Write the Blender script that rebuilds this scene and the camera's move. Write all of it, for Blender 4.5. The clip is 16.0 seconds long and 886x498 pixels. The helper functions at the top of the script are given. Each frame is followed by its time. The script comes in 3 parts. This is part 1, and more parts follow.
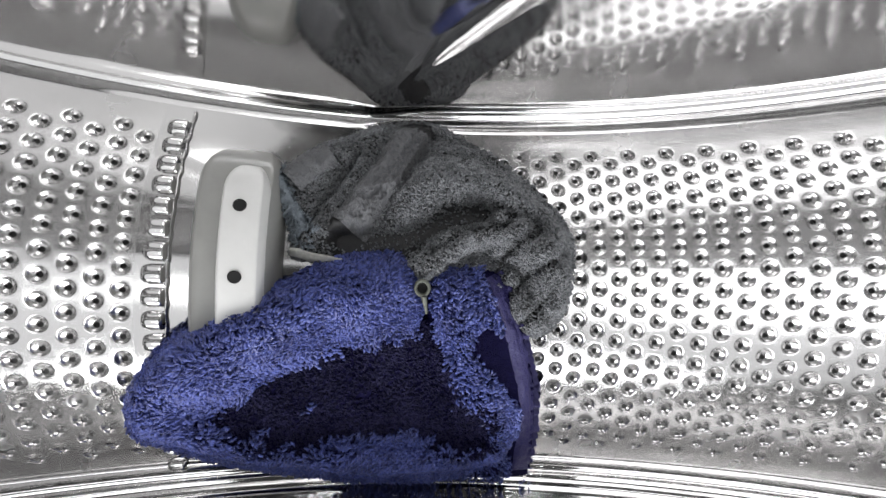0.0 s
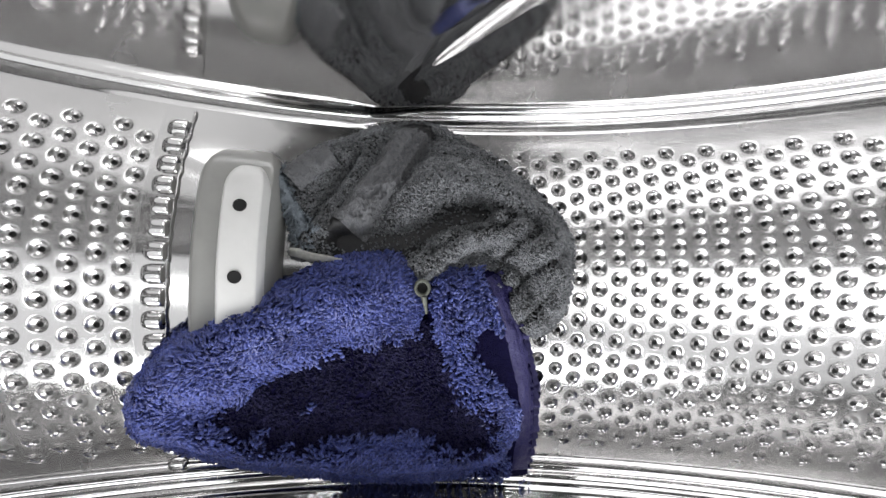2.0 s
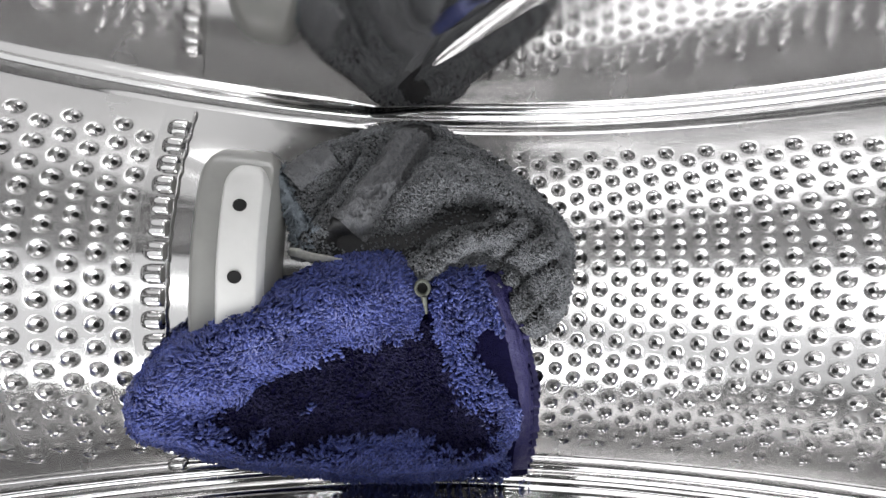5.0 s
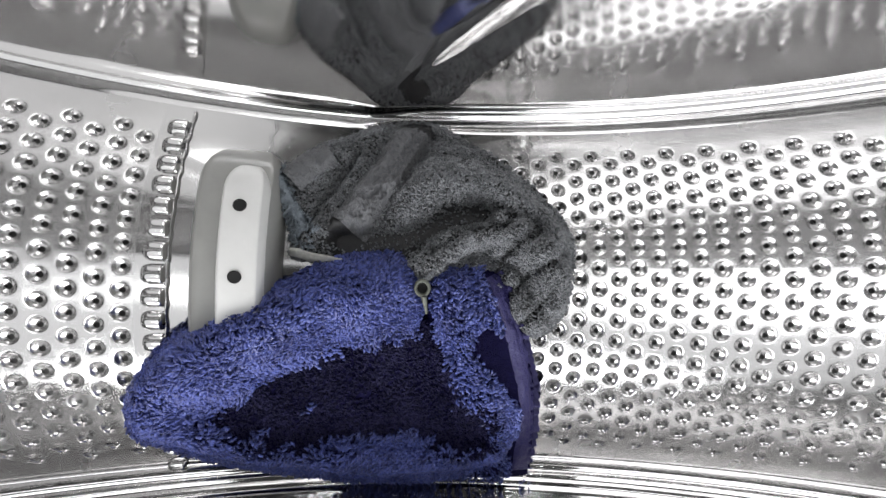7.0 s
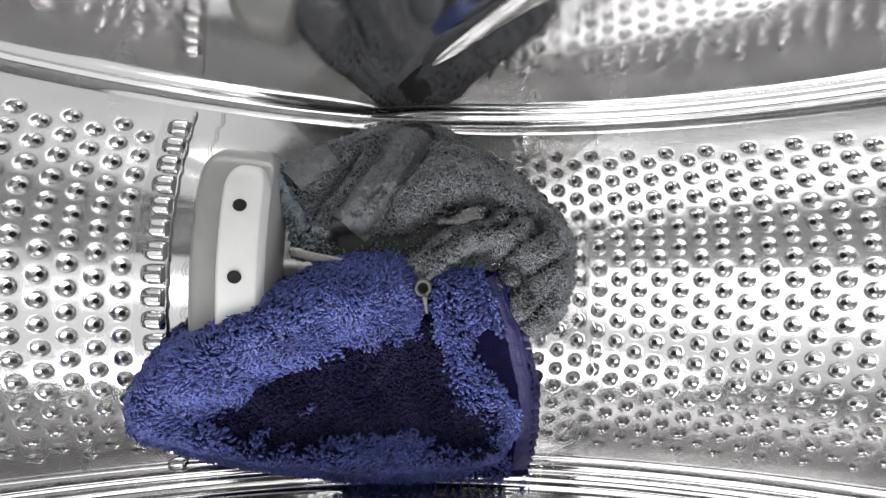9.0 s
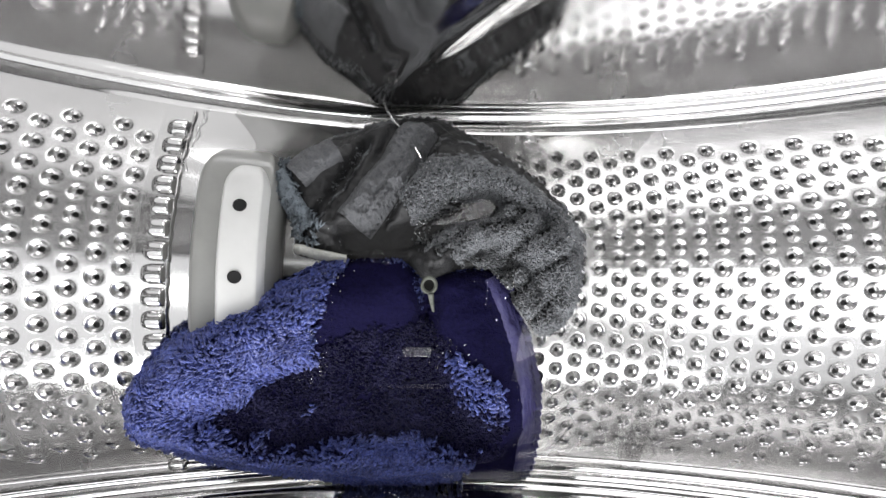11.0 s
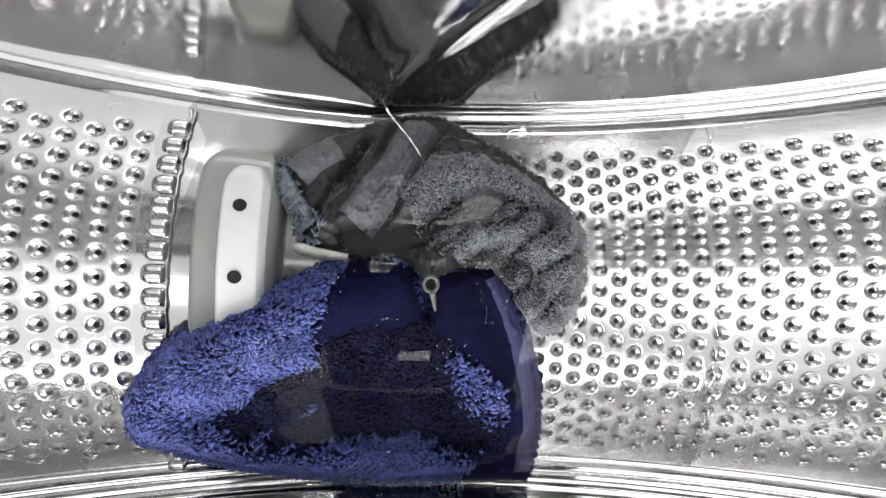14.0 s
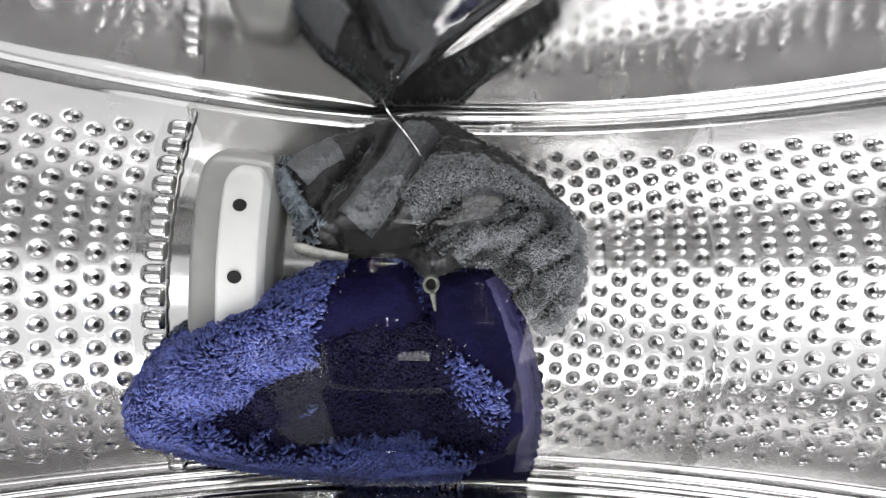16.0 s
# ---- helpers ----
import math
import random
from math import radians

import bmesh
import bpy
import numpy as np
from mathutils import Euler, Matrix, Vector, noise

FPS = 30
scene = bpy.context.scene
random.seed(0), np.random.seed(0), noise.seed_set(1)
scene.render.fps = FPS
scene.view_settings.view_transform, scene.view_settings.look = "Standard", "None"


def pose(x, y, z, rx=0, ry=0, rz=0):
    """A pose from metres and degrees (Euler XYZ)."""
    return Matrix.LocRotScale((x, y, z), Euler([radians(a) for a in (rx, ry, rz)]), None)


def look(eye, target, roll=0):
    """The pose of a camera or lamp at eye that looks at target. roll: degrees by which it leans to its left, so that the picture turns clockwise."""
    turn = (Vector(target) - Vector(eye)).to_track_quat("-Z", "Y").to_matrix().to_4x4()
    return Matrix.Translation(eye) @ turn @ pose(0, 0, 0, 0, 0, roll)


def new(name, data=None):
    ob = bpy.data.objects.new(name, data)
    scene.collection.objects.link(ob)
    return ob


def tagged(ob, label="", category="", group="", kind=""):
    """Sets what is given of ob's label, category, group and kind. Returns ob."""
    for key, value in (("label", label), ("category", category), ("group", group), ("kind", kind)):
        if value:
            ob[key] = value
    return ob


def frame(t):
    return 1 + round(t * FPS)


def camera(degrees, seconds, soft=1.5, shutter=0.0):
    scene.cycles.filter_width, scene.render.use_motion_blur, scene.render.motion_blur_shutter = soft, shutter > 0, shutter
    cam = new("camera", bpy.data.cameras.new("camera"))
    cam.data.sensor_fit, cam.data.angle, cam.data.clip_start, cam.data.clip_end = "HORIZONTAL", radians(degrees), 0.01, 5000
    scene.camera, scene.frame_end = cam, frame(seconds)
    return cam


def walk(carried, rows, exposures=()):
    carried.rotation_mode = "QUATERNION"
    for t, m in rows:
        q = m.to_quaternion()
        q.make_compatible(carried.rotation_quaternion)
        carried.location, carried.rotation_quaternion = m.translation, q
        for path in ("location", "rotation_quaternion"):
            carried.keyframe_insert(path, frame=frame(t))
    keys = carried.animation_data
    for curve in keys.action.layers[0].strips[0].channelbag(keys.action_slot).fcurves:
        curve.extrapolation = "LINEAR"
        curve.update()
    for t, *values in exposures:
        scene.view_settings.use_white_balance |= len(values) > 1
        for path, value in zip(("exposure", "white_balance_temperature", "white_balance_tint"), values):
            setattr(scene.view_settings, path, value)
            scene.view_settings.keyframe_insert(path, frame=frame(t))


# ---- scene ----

# Inside of a washing machine drum. Drum space: y runs along the drum's axis (back is +y), the floor lies at -z.
R0 = 0.40
Y_MID, Y_HALF = 0.0048, 0.0626
BOW, BOW4, CONE = 0.0235, -0.00197, 0.3228
PITCH, TURN = 0.00783, 0.01901
WORLD = Matrix.Translation((0, 0, 0.6)) @ Matrix.Rotation(radians(-16.7), 4, "X") @ Matrix.Rotation(0.03, 4, "Y")

# ---- camera ----
cam = camera(98.93, 16.0)
EYE = WORLD @ Matrix.Translation((0, 0, -0.2296)) @ (
    Matrix.Rotation(0.1713, 4, "X") @ Matrix.Rotation(-0.06732, 4, "Y") @ Matrix.Rotation(0.0319, 4, "Z"))
walk(cam, [(0.0, EYE), (16.0, EYE)], [(0.0, 0.0), (8.0, 0.0), (12.5, 0.27), (16.0, 0.27)])

# ---- light ----
world = bpy.data.worlds.new("room")
scene.world = world
world.use_nodes = True
world.node_tree.nodes["Background"].inputs[0].default_value = (0.98, 0.985, 1.0, 1)
world.node_tree.nodes["Background"].inputs[1].default_value = 1.15


def area_lamp(name, m, sx, sy, power, colour):
    data = bpy.data.lights.new(name, "AREA")
    data.shape, data.size, data.size_y, data.energy, data.color = "ELLIPSE", sx, sy, power, colour
    ob = new(name, data)
    ob.matrix_world = m
    return ob


def drum(x, y, z):
    return WORLD @ Vector((x, y, z))


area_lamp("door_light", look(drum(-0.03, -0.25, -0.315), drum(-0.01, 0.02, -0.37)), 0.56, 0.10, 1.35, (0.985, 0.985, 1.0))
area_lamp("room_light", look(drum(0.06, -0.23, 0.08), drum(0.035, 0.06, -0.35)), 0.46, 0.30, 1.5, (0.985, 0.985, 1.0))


# ---- materials ----
def mat(name):
    m = bpy.data.materials.new(name)
    m.use_nodes = True
    n = m.node_tree.nodes
    return m, n, m.node_tree.links, n["Principled BSDF"]


def noise_node(n, l, scale, detail=4, rough=0.6, stretch=(1, 1, 1)):
    tc = n.new("ShaderNodeTexCoord")
    mp = n.new("ShaderNodeMapping")
    mp.inputs["Scale"].default_value = stretch
    t = n.new("ShaderNodeTexNoise")
    t.inputs["Scale"].default_value, t.inputs["Detail"].default_value, t.inputs["Roughness"].default_value = scale, detail, rough
    l.new(tc.outputs["Object"], mp.inputs["Vector"])
    l.new(mp.outputs["Vector"], t.inputs["Vector"])
    return t


def ramp(n, l, src, a, b, lo=0.3, hi=0.7):
    r = n.new("ShaderNodeValToRGB")
    r.color_ramp.elements[0].position, r.color_ramp.elements[1].position = lo, hi
    r.color_ramp.elements[0].color, r.color_ramp.elements[1].color = (*a, 1), (*b, 1)
    l.new(src, r.inputs["Fac"])
    return r.outputs["Color"]


def bump(n, l, b, src, strength, dist):
    k = n.new("ShaderNodeBump")
    k.inputs["Strength"].default_value, k.inputs["Distance"].default_value = strength, dist
    l.new(src, k.inputs["Height"])
    l.new(k.outputs["Normal"], b.inputs["Normal"])


def make_steel(name, rough_lo, rough_hi, wave, streak=0.0, shine=1.0):
    """Stainless sheet: soft dents of several sizes, faint brushing round the drum, blotchy polish and dried drops."""
    m, n, l, b = mat(name)
    b.inputs["Metallic"].default_value = 1
    big = noise_node(n, l, 14, 3)
    l.new(ramp(n, l, big.outputs["Fac"], tuple(c * shine for c in (0.565, 0.560, 0.560)), tuple(c * shine for c in (0.66, 0.655, 0.65))), b.inputs["Base Color"])
    fine = noise_node(n, l, 60, 5)
    l.new(ramp(n, l, fine.outputs["Fac"], (rough_lo,) * 3, (rough_hi,) * 3), b.inputs["Roughness"])
    dents = noise_node(n, l, 42, 1.5, 0.5)
    brush = noise_node(n, l, 260, 3, 0.6, (0.08, 1, 0.08))
    add = n.new("ShaderNodeMath")
    add.operation = "MULTIPLY_ADD"
    add.inputs[1].default_value = 0.35
    l.new(dents.outputs["Fac"], add.inputs[0])
    l.new(big.outputs["Fac"], add.inputs[2])
    grain = n.new("ShaderNodeMath")
    grain.operation = "MULTIPLY_ADD"
    grain.inputs[1].default_value = streak
    l.new(brush.outputs["Fac"], grain.inputs[0])
    l.new(add.outputs[0], grain.inputs[2])
    bump(n, l, b, grain.outputs[0], wave, 0.01)
    return m


def make_plain(name, a, b2, rough, scale=80, wave=0.1):
    m, n, l, b = mat(name)
    t = noise_node(n, l, scale)
    l.new(ramp(n, l, t.outputs["Fac"], a, b2), b.inputs["Base Color"])
    b.inputs["Roughness"].default_value = rough
    bump(n, l, b, t.outputs["Fac"], wave, 0.001)
    return m


STEEL = make_steel("drum_steel", 0.21, 0.29, 0.08, 0.03, 0.82)
SHEET = make_steel("smooth_steel", 0.09, 0.15, 0.06, 0.0, 0.85)
POLISHED = make_steel("polished_steel", 0.06, 0.11, 0.03)
DISC = make_steel("satin_steel", 0.07, 0.12, 0.03, 0.0, 1.28)
PLASTIC = make_plain("white_plastic", (0.62, 0.62, 0.605), (0.68, 0.68, 0.665), 0.32)
MILKY = make_plain("milky_plastic", (0.25, 0.25, 0.24), (0.30, 0.30, 0.285), 0.3)
DARK = make_plain("dark_tub_plastic", (0.02, 0.02, 0.02), (0.035, 0.035, 0.035), 0.6)
BLACK = make_plain("black_hole", (0.004, 0.004, 0.004), (0.008, 0.008, 0.008), 0.8)


def make_terry(name, a, b2, scale, wave, rough=0.5, gloss=0.4):
    m, n, l, b = mat(name)
    t = noise_node(n, l, scale, 5)
    isl = n.new("ShaderNodeNewGeometry")
    mix = n.new("ShaderNodeMath")
    mix.operation = "MULTIPLY_ADD"
    mix.inputs[1].default_value = 0.35
    l.new(isl.outputs["Random Per Island"], mix.inputs[0])
    half = n.new("ShaderNodeMath")
    half.operation = "MULTIPLY"
    half.inputs[1].default_value = 0.65
    l.new(t.outputs["Fac"], half.inputs[0])
    l.new(half.outputs[0], mix.inputs[2])
    l.new(ramp(n, l, mix.outputs[0], a, b2, 0.2, 0.8), b.inputs["Base Color"])
    b.inputs["Roughness"].default_value = rough
    b.inputs["Specular IOR Level"].default_value = gloss
    bump(n, l, b, t.outputs["Fac"], wave, 0.001)
    return m


# cloth and short wet loops near black: the hollow's shade put into colour
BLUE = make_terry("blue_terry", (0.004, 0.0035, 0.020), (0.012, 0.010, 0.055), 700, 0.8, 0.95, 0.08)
BLUE_WET_SHADE = make_terry("blue_wet_shade_loops", (0.005, 0.0047, 0.020), (0.016, 0.0145, 0.062), 300, 0.2, 0.7, 0.2)
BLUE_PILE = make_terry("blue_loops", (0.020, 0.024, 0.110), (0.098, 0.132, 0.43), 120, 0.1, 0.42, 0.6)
BLUE_WOVEN = make_terry("blue_woven", (0.016, 0.014, 0.066), (0.032, 0.028, 0.125), 900, 0.6)
# grey cloth much darker than its loops, to put crease shade into colour
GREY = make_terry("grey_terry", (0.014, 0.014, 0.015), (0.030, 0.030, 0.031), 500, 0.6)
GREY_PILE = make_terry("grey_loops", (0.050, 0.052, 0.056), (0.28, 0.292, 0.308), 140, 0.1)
GREY_WOVEN = make_terry("grey_woven", (0.070, 0.072, 0.077), (0.165, 0.169, 0.178), 1100, 1.0)
PALE_GREY = make_terry("pale_grey_edge", (0.10, 0.12, 0.14), (0.20, 0.23, 0.26), 700, 0.8)
LOOP = make_plain("grey_green_loop", (0.075, 0.082, 0.066), (0.15, 0.16, 0.135), 0.5, 900)
TAG_CLOTH = make_plain("pale_tape", (0.34, 0.34, 0.31), (0.46, 0.46, 0.43), 0.8, 900)


def make_water():
    """Clear shallow water: a faint tint, and a mirror image softened by small ripples."""
    m, n, l, b = mat("water")
    n.remove(b)
    clear, gloss = n.new("ShaderNodeBsdfTransparent"), n.new("ShaderNodeBsdfGlossy")
    mix, fres = n.new("ShaderNodeMixShader"), n.new("ShaderNodeLayerWeight")
    clear.inputs["Color"].default_value = (0.88, 0.88, 0.875, 1)
    fres.inputs["Blend"].default_value = 0.5
    gloss.inputs["Roughness"].default_value = 0.0
    up, geo = n.new("ShaderNodeCombineXYZ"), n.new("ShaderNodeNewGeometry")
    up.inputs[2].default_value = 1
    level = n.new("ShaderNodeMix")
    level.data_type = "VECTOR"
    level.inputs["Factor"].default_value = 1.0
    l.new(geo.outputs["Normal"], level.inputs[4])
    l.new(up.outputs[0], level.inputs[5])
    t = noise_node(n, l, 16, 1)
    k = n.new("ShaderNodeBump")
    k.inputs["Strength"].default_value, k.inputs["Distance"].default_value = 0.05, 0.01
    l.new(t.outputs["Fac"], k.inputs["Height"])
    l.new(level.outputs[1], k.inputs["Normal"])
    for node in (gloss, fres):
        l.new(k.outputs["Normal"], node.inputs["Normal"])
    steep, share = n.new("ShaderNodeMath"), n.new("ShaderNodeMath")
    steep.operation, share.operation = "POWER", "MULTIPLY_ADD"
    steep.inputs[1].default_value, share.inputs[1].default_value, share.inputs[2].default_value = 5.0, 0.5, 0.025
    l.new(fres.outputs["Facing"], steep.inputs[0])
    l.new(steep.outputs[0], share.inputs[0])
    l.new(share.outputs[0], mix.inputs[0])
    l.new(clear.outputs[0], mix.inputs[1])
    l.new(gloss.outputs[0], mix.inputs[2])
    l.new(mix.outputs[0], n["Material Output"].inputs["Surface"])
    return m


WATER = make_water()


def make_film():
    m, n, l, b = mat("water_film")
    clear, gloss = n.new("ShaderNodeBsdfTransparent"), n.new("ShaderNodeBsdfGlossy")
    mix, edge = n.new("ShaderNodeMixShader"), n.new("ShaderNodeLayerWeight")
    gloss.inputs["Roughness"].default_value = 0.03
    edge.inputs["Blend"].default_value = 0.35
    l.new(edge.outputs["Facing"], mix.inputs[0])
    l.new(clear.outputs[0], mix.inputs[1])
    l.new(gloss.outputs[0], mix.inputs[2])
    l.new(mix.outputs[0], n["Material Output"].inputs["Surface"])
    return m


FILM = make_film()
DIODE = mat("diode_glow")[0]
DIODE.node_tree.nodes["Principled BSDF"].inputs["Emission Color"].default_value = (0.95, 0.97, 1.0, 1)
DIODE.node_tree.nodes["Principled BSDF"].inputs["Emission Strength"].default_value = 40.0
# pale metal whose brightness stands in for glints on wet edges
WET_GLINT = make_plain("wet_glint", (0.75, 0.75, 0.75), (0.85, 0.85, 0.85), 0.05)
WET_GLINT.node_tree.nodes["Principled BSDF"].inputs["Metallic"].default_value = 0.9


# ---- drum shape ----
def step01(t):
    t = min(max(t, 0.0), 1.0)
    return t * t * (3 - 2 * t)


def prof(y):
    t = (y - Y_MID) / Y_HALF
    return R0 - BOW * (1 - t * t) - BOW4 * (1 - t ** 4) - CONE * (y - Y_MID)


def on_wall(th, y, lift=0.0):
    r = prof(y) - lift
    return WORLD @ Vector((r * math.sin(th), y, -r * math.cos(th)))


def mesh_object(name, verts, faces, material, parent=None, smooth=True):
    me = bpy.data.meshes.new(name)
    me.from_pydata(verts, [], faces)
    me.materials.append(material)
    if smooth:
        me.polygons.foreach_set("use_smooth", [True] * len(me.polygons))
    ob = new(name, me)
    if parent:
        ob.parent = parent
    return ob


def revolve(name, curve, material, n=256, a0=0.0, a1=2 * math.pi, parent=None):
    """A sheet that turns the (y, r) curve about the drum's axis."""
    vs, fs = [], []
    for i in range(n + 1):
        a = a0 + (a1 - a0) * i / n
        for y, r in curve:
            vs.append(WORLD @ Vector((r * math.sin(a), y, -r * math.cos(a))))
    k = len(curve)
    for i in range(n):
        for j in range(k - 1):
            q = i * k + j
            fs.append((q, q + 1, q + k + 1, q + k))
    return mesh_object(name, vs, fs, material, parent)


# ---- perforated drum wall ----
Y_BACK, Y_FRONT = 0.0775, -0.0665
SEAM = -0.231


def drum_points(th, y, lift=0.0):
    """Places above the drum's wall, for arrays."""
    t = (y - Y_MID) / Y_HALF
    r = R0 - BOW * (1 - t * t) - BOW4 * (1 - t ** 4) - CONE * (y - Y_MID) - lift
    p = np.stack([r * np.sin(th), y, -r * np.cos(th)], -1)
    return p @ np.array(WORLD.to_3x3()).T + np.array(WORLD.translation)


def dimple_cells(cells, n, rings):
    """Cells of the wall, each with a pressed dimple and an open hole. rings: (share of the cell's half width, depth)."""
    a = (np.arange(n) + 0.5) * 2 * np.pi / n - np.pi / n
    cx, cy = np.cos(a), np.sin(a)
    sq = 1 / np.maximum(np.abs(cx), np.abs(cy))
    th0, y0 = cells[:, 0][:, None], cells[:, 1][:, None]
    vs = []
    for k, (q, depth) in enumerate(rings):
        if k == 0:
            dx, dy = sq * cx * TURN / 2, sq * cy * PITCH / 2
        else:
            dx, dy = q * cx * TURN / 2, q * cy * PITCH / 2 * 0.96
        lean = 0.45 * (y0 - Y_MID) / Y_HALF * depth
        vs.append(drum_points(th0 + dx, y0 + dy + lean, -depth))
    m = len(rings)
    v = np.stack(vs, 1).reshape(-1, 3)
    ring = np.arange(n)
    quads = []
    for k in range(m - 1):
        quads.append(np.stack([k * n + ring, k * n + (ring + 1) % n, (k + 1) * n + (ring + 1) % n, (k + 1) * n + ring], 1))
    quads = np.concatenate(quads)
    f = (np.arange(len(cells))[:, None, None] * (m * n) + quads[None]).reshape(-1, 4)
    return v, f


def strip_grid(th_list, y_list, lift=0.0):
    th, y = np.meshgrid(np.array(th_list), np.array(y_list), indexing="ij")
    v = drum_points(th, y, lift).reshape(-1, 3)
    k = len(y_list)
    f = [(i * k + j, i * k + j + 1, (i + 1) * k + j + 1, (i + 1) * k + j) for i in range(len(th_list) - 1) for j in range(k - 1)]
    return v, np.array(f)


def np_mesh(name, parts, material, parent=None, smooth=True):
    vs, fs, base = [], [], 0
    for v, f in parts:
        vs.append(v)
        fs.extend((np.asarray(f) + base).tolist())
        base += len(v)
    return mesh_object(name, np.concatenate(vs).tolist(), fs, material, parent, smooth)


FINE = [(1, 0), (0.90, 0.0), (0.80, 0.00003), (0.74, 0.00014), (0.68, 0.00040), (0.56, 0.00092), (0.40, 0.00134), (0.29, 0.00149), (0.265, 0.0016), (0.26, 0.0030)]
COARSE = [(1, 0), (0.76, 0.0001), (0.50, 0.0012), (0.28, 0.0015)]


def lattice(th0, y0, js):
    out = []
    for j in js:
        for i in range(16):
            out.append((th0 + j * TURN, y0 - (i + 0.5 * (j % 2)) * PITCH))
    return np.array(out)


def build_drum_wall():
    right = lattice(0.18615, 0.06545, range(-10, 156))
    left = lattice(-0.28447, 0.06479, range(1, -147, -1))
    both = np.concatenate([right, left])
    near = (both[:, 0] > -0.72) & (both[:, 0] < 0.8)
    parts = [dimple_cells(both[near], 16, FINE), dimple_cells(both[~near], 8, COARSE)]

    def ends(th, y_first, odd):
        # plain sheet between the last hole of each column and the rims
        top = y_first + PITCH / 2 - (PITCH / 2 if odd else 0)
        low = top - 16 * PITCH
        fine = [th - TURN / 2 + TURN * k / 4 for k in range(5)]
        parts.append(strip_grid(fine, [top + (Y_BACK - top) * k / 4 for k in range(5)]))
        parts.append(strip_grid(fine, [Y_FRONT + (low - Y_FRONT) * k / 3 for k in range(4)]))

    for j in range(-10, 156):
        ends(0.18615 + j * TURN, 0.06545, j % 2)
    for j in range(1, -147, -1):
        ends(-0.28447 + j * TURN, 0.06479, j % 2)
    ys = [Y_FRONT + (Y_BACK - Y_FRONT) * k / 40 for k in range(41)]
    a, b = -0.28447 + 1.5 * TURN, 0.18615 - 10.5 * TURN
    sheet = np_mesh("drum_sheet", [strip_grid([a + (b - a) * k / 60 for k in range(61)], ys)], SHEET)
    tagged(sheet, "smooth unperforated steel strip under the lifter", "drum", kind="structure")
    a, b = 0.18615 + 155.5 * TURN, 2 * math.pi - 0.28447 - 146.5 * TURN
    parts.append(strip_grid([a + (b - a) * k / 16 for k in range(17)], ys))
    ob = np_mesh("drum_wall", parts, STEEL)
    return tagged(ob, "perforated stainless steel drum wall with pressed dimples", "drum", kind="structure")


build_drum_wall()


def crimp_mesh():
    """One pressed tab of the seam, a rounded trough that ends at the joint, in its own small space."""
    vs, fs = [], []
    nu, nv = 16, 12
    for i in range(nu + 1):
        u = i / nu
        front = (1 - (1 - min(1.0, (u + 0.001) / 0.45)) ** 2) ** 0.5
        back = 1 - 0.55 * step01((u - 0.86) / 0.14)
        for j in range(nv + 1):
            w = -1 + 2 * j / nv
            inside = max(0.0, 1 - w * w) ** 0.5
            lift = 0.0031 * inside * front * back - 0.0001
            vs.append((-0.0074 + 0.0076 * u, w * (0.35 + 0.65 * front) * 0.0036, lift))
    for i in range(nu):
        for j in range(nv):
            q = i * (nv + 1) + j
            fs.append((q, q + nv + 1, q + nv + 2, q + 1))
    me = bpy.data.meshes.new("crimp")
    me.from_pydata(vs, [], fs)
    me.materials.append(POLISHED)
    me.polygons.foreach_set("use_smooth", [True] * len(me.polygons))
    return me


def wall_frame(th, y, lift=0.0):
    """A pose on the wall: x round the drum, y along its axis, z up from the wall."""
    o, a, b = on_wall(th, y, lift), on_wall(th + 0.002, y, lift), on_wall(th, y + 0.001, lift)
    x, yy = (a - o).normalized(), (b - o).normalized()
    z = x.cross(yy).normalized()
    yy = z.cross(x)
    m = Matrix((x, yy, z)).transposed().to_4x4()
    m.translation = o
    return m


def build_seam():
    seam = tagged(new("drum_seam", None), "crimped vertical steel seam beside the white lifter", "seam")
    me = crimp_mesh()
    for i in range(18):
        ob = new("crimp", me)
        ob.parent = seam
        ob.matrix_basis = wall_frame(SEAM + random.uniform(-0.0006, 0.0006), 0.0665 - i * PITCH)
    # jagged lip of the overlapping sheet
    vs, fs = [], []
    n = 150
    for i in range(n + 1):
        y = 0.0755 - 0.141 * i / n
        w = 0.0009 * noise.noise((y * 420, 0, 3)) + 0.0005 * math.sin(y * 2 * math.pi / PITCH)
        for th, lift in ((SEAM - 0.001, 0.0002), (SEAM + w * 0.7, 0.0011), (SEAM + 0.0016 + w, 0.0009), (SEAM + 0.0030 + w, 0.0)):
            vs.append(on_wall(th, y, lift))
    for i in range(n):
        for j in range(3):
            q = i * 4 + j
            fs.append((q, q + 1, q + 5, q + 4))
    mesh_object("seam_lip", vs, fs, STEEL, seam)
    return seam


build_seam()

# ---- drum ends ----
R_BACK, R_FRONT = prof(Y_BACK), prof(Y_FRONT)
Y_DISC, Y_PANEL, Y_SPOKE = 0.0920, 0.0850, 0.0838
SIX = math.pi / 3


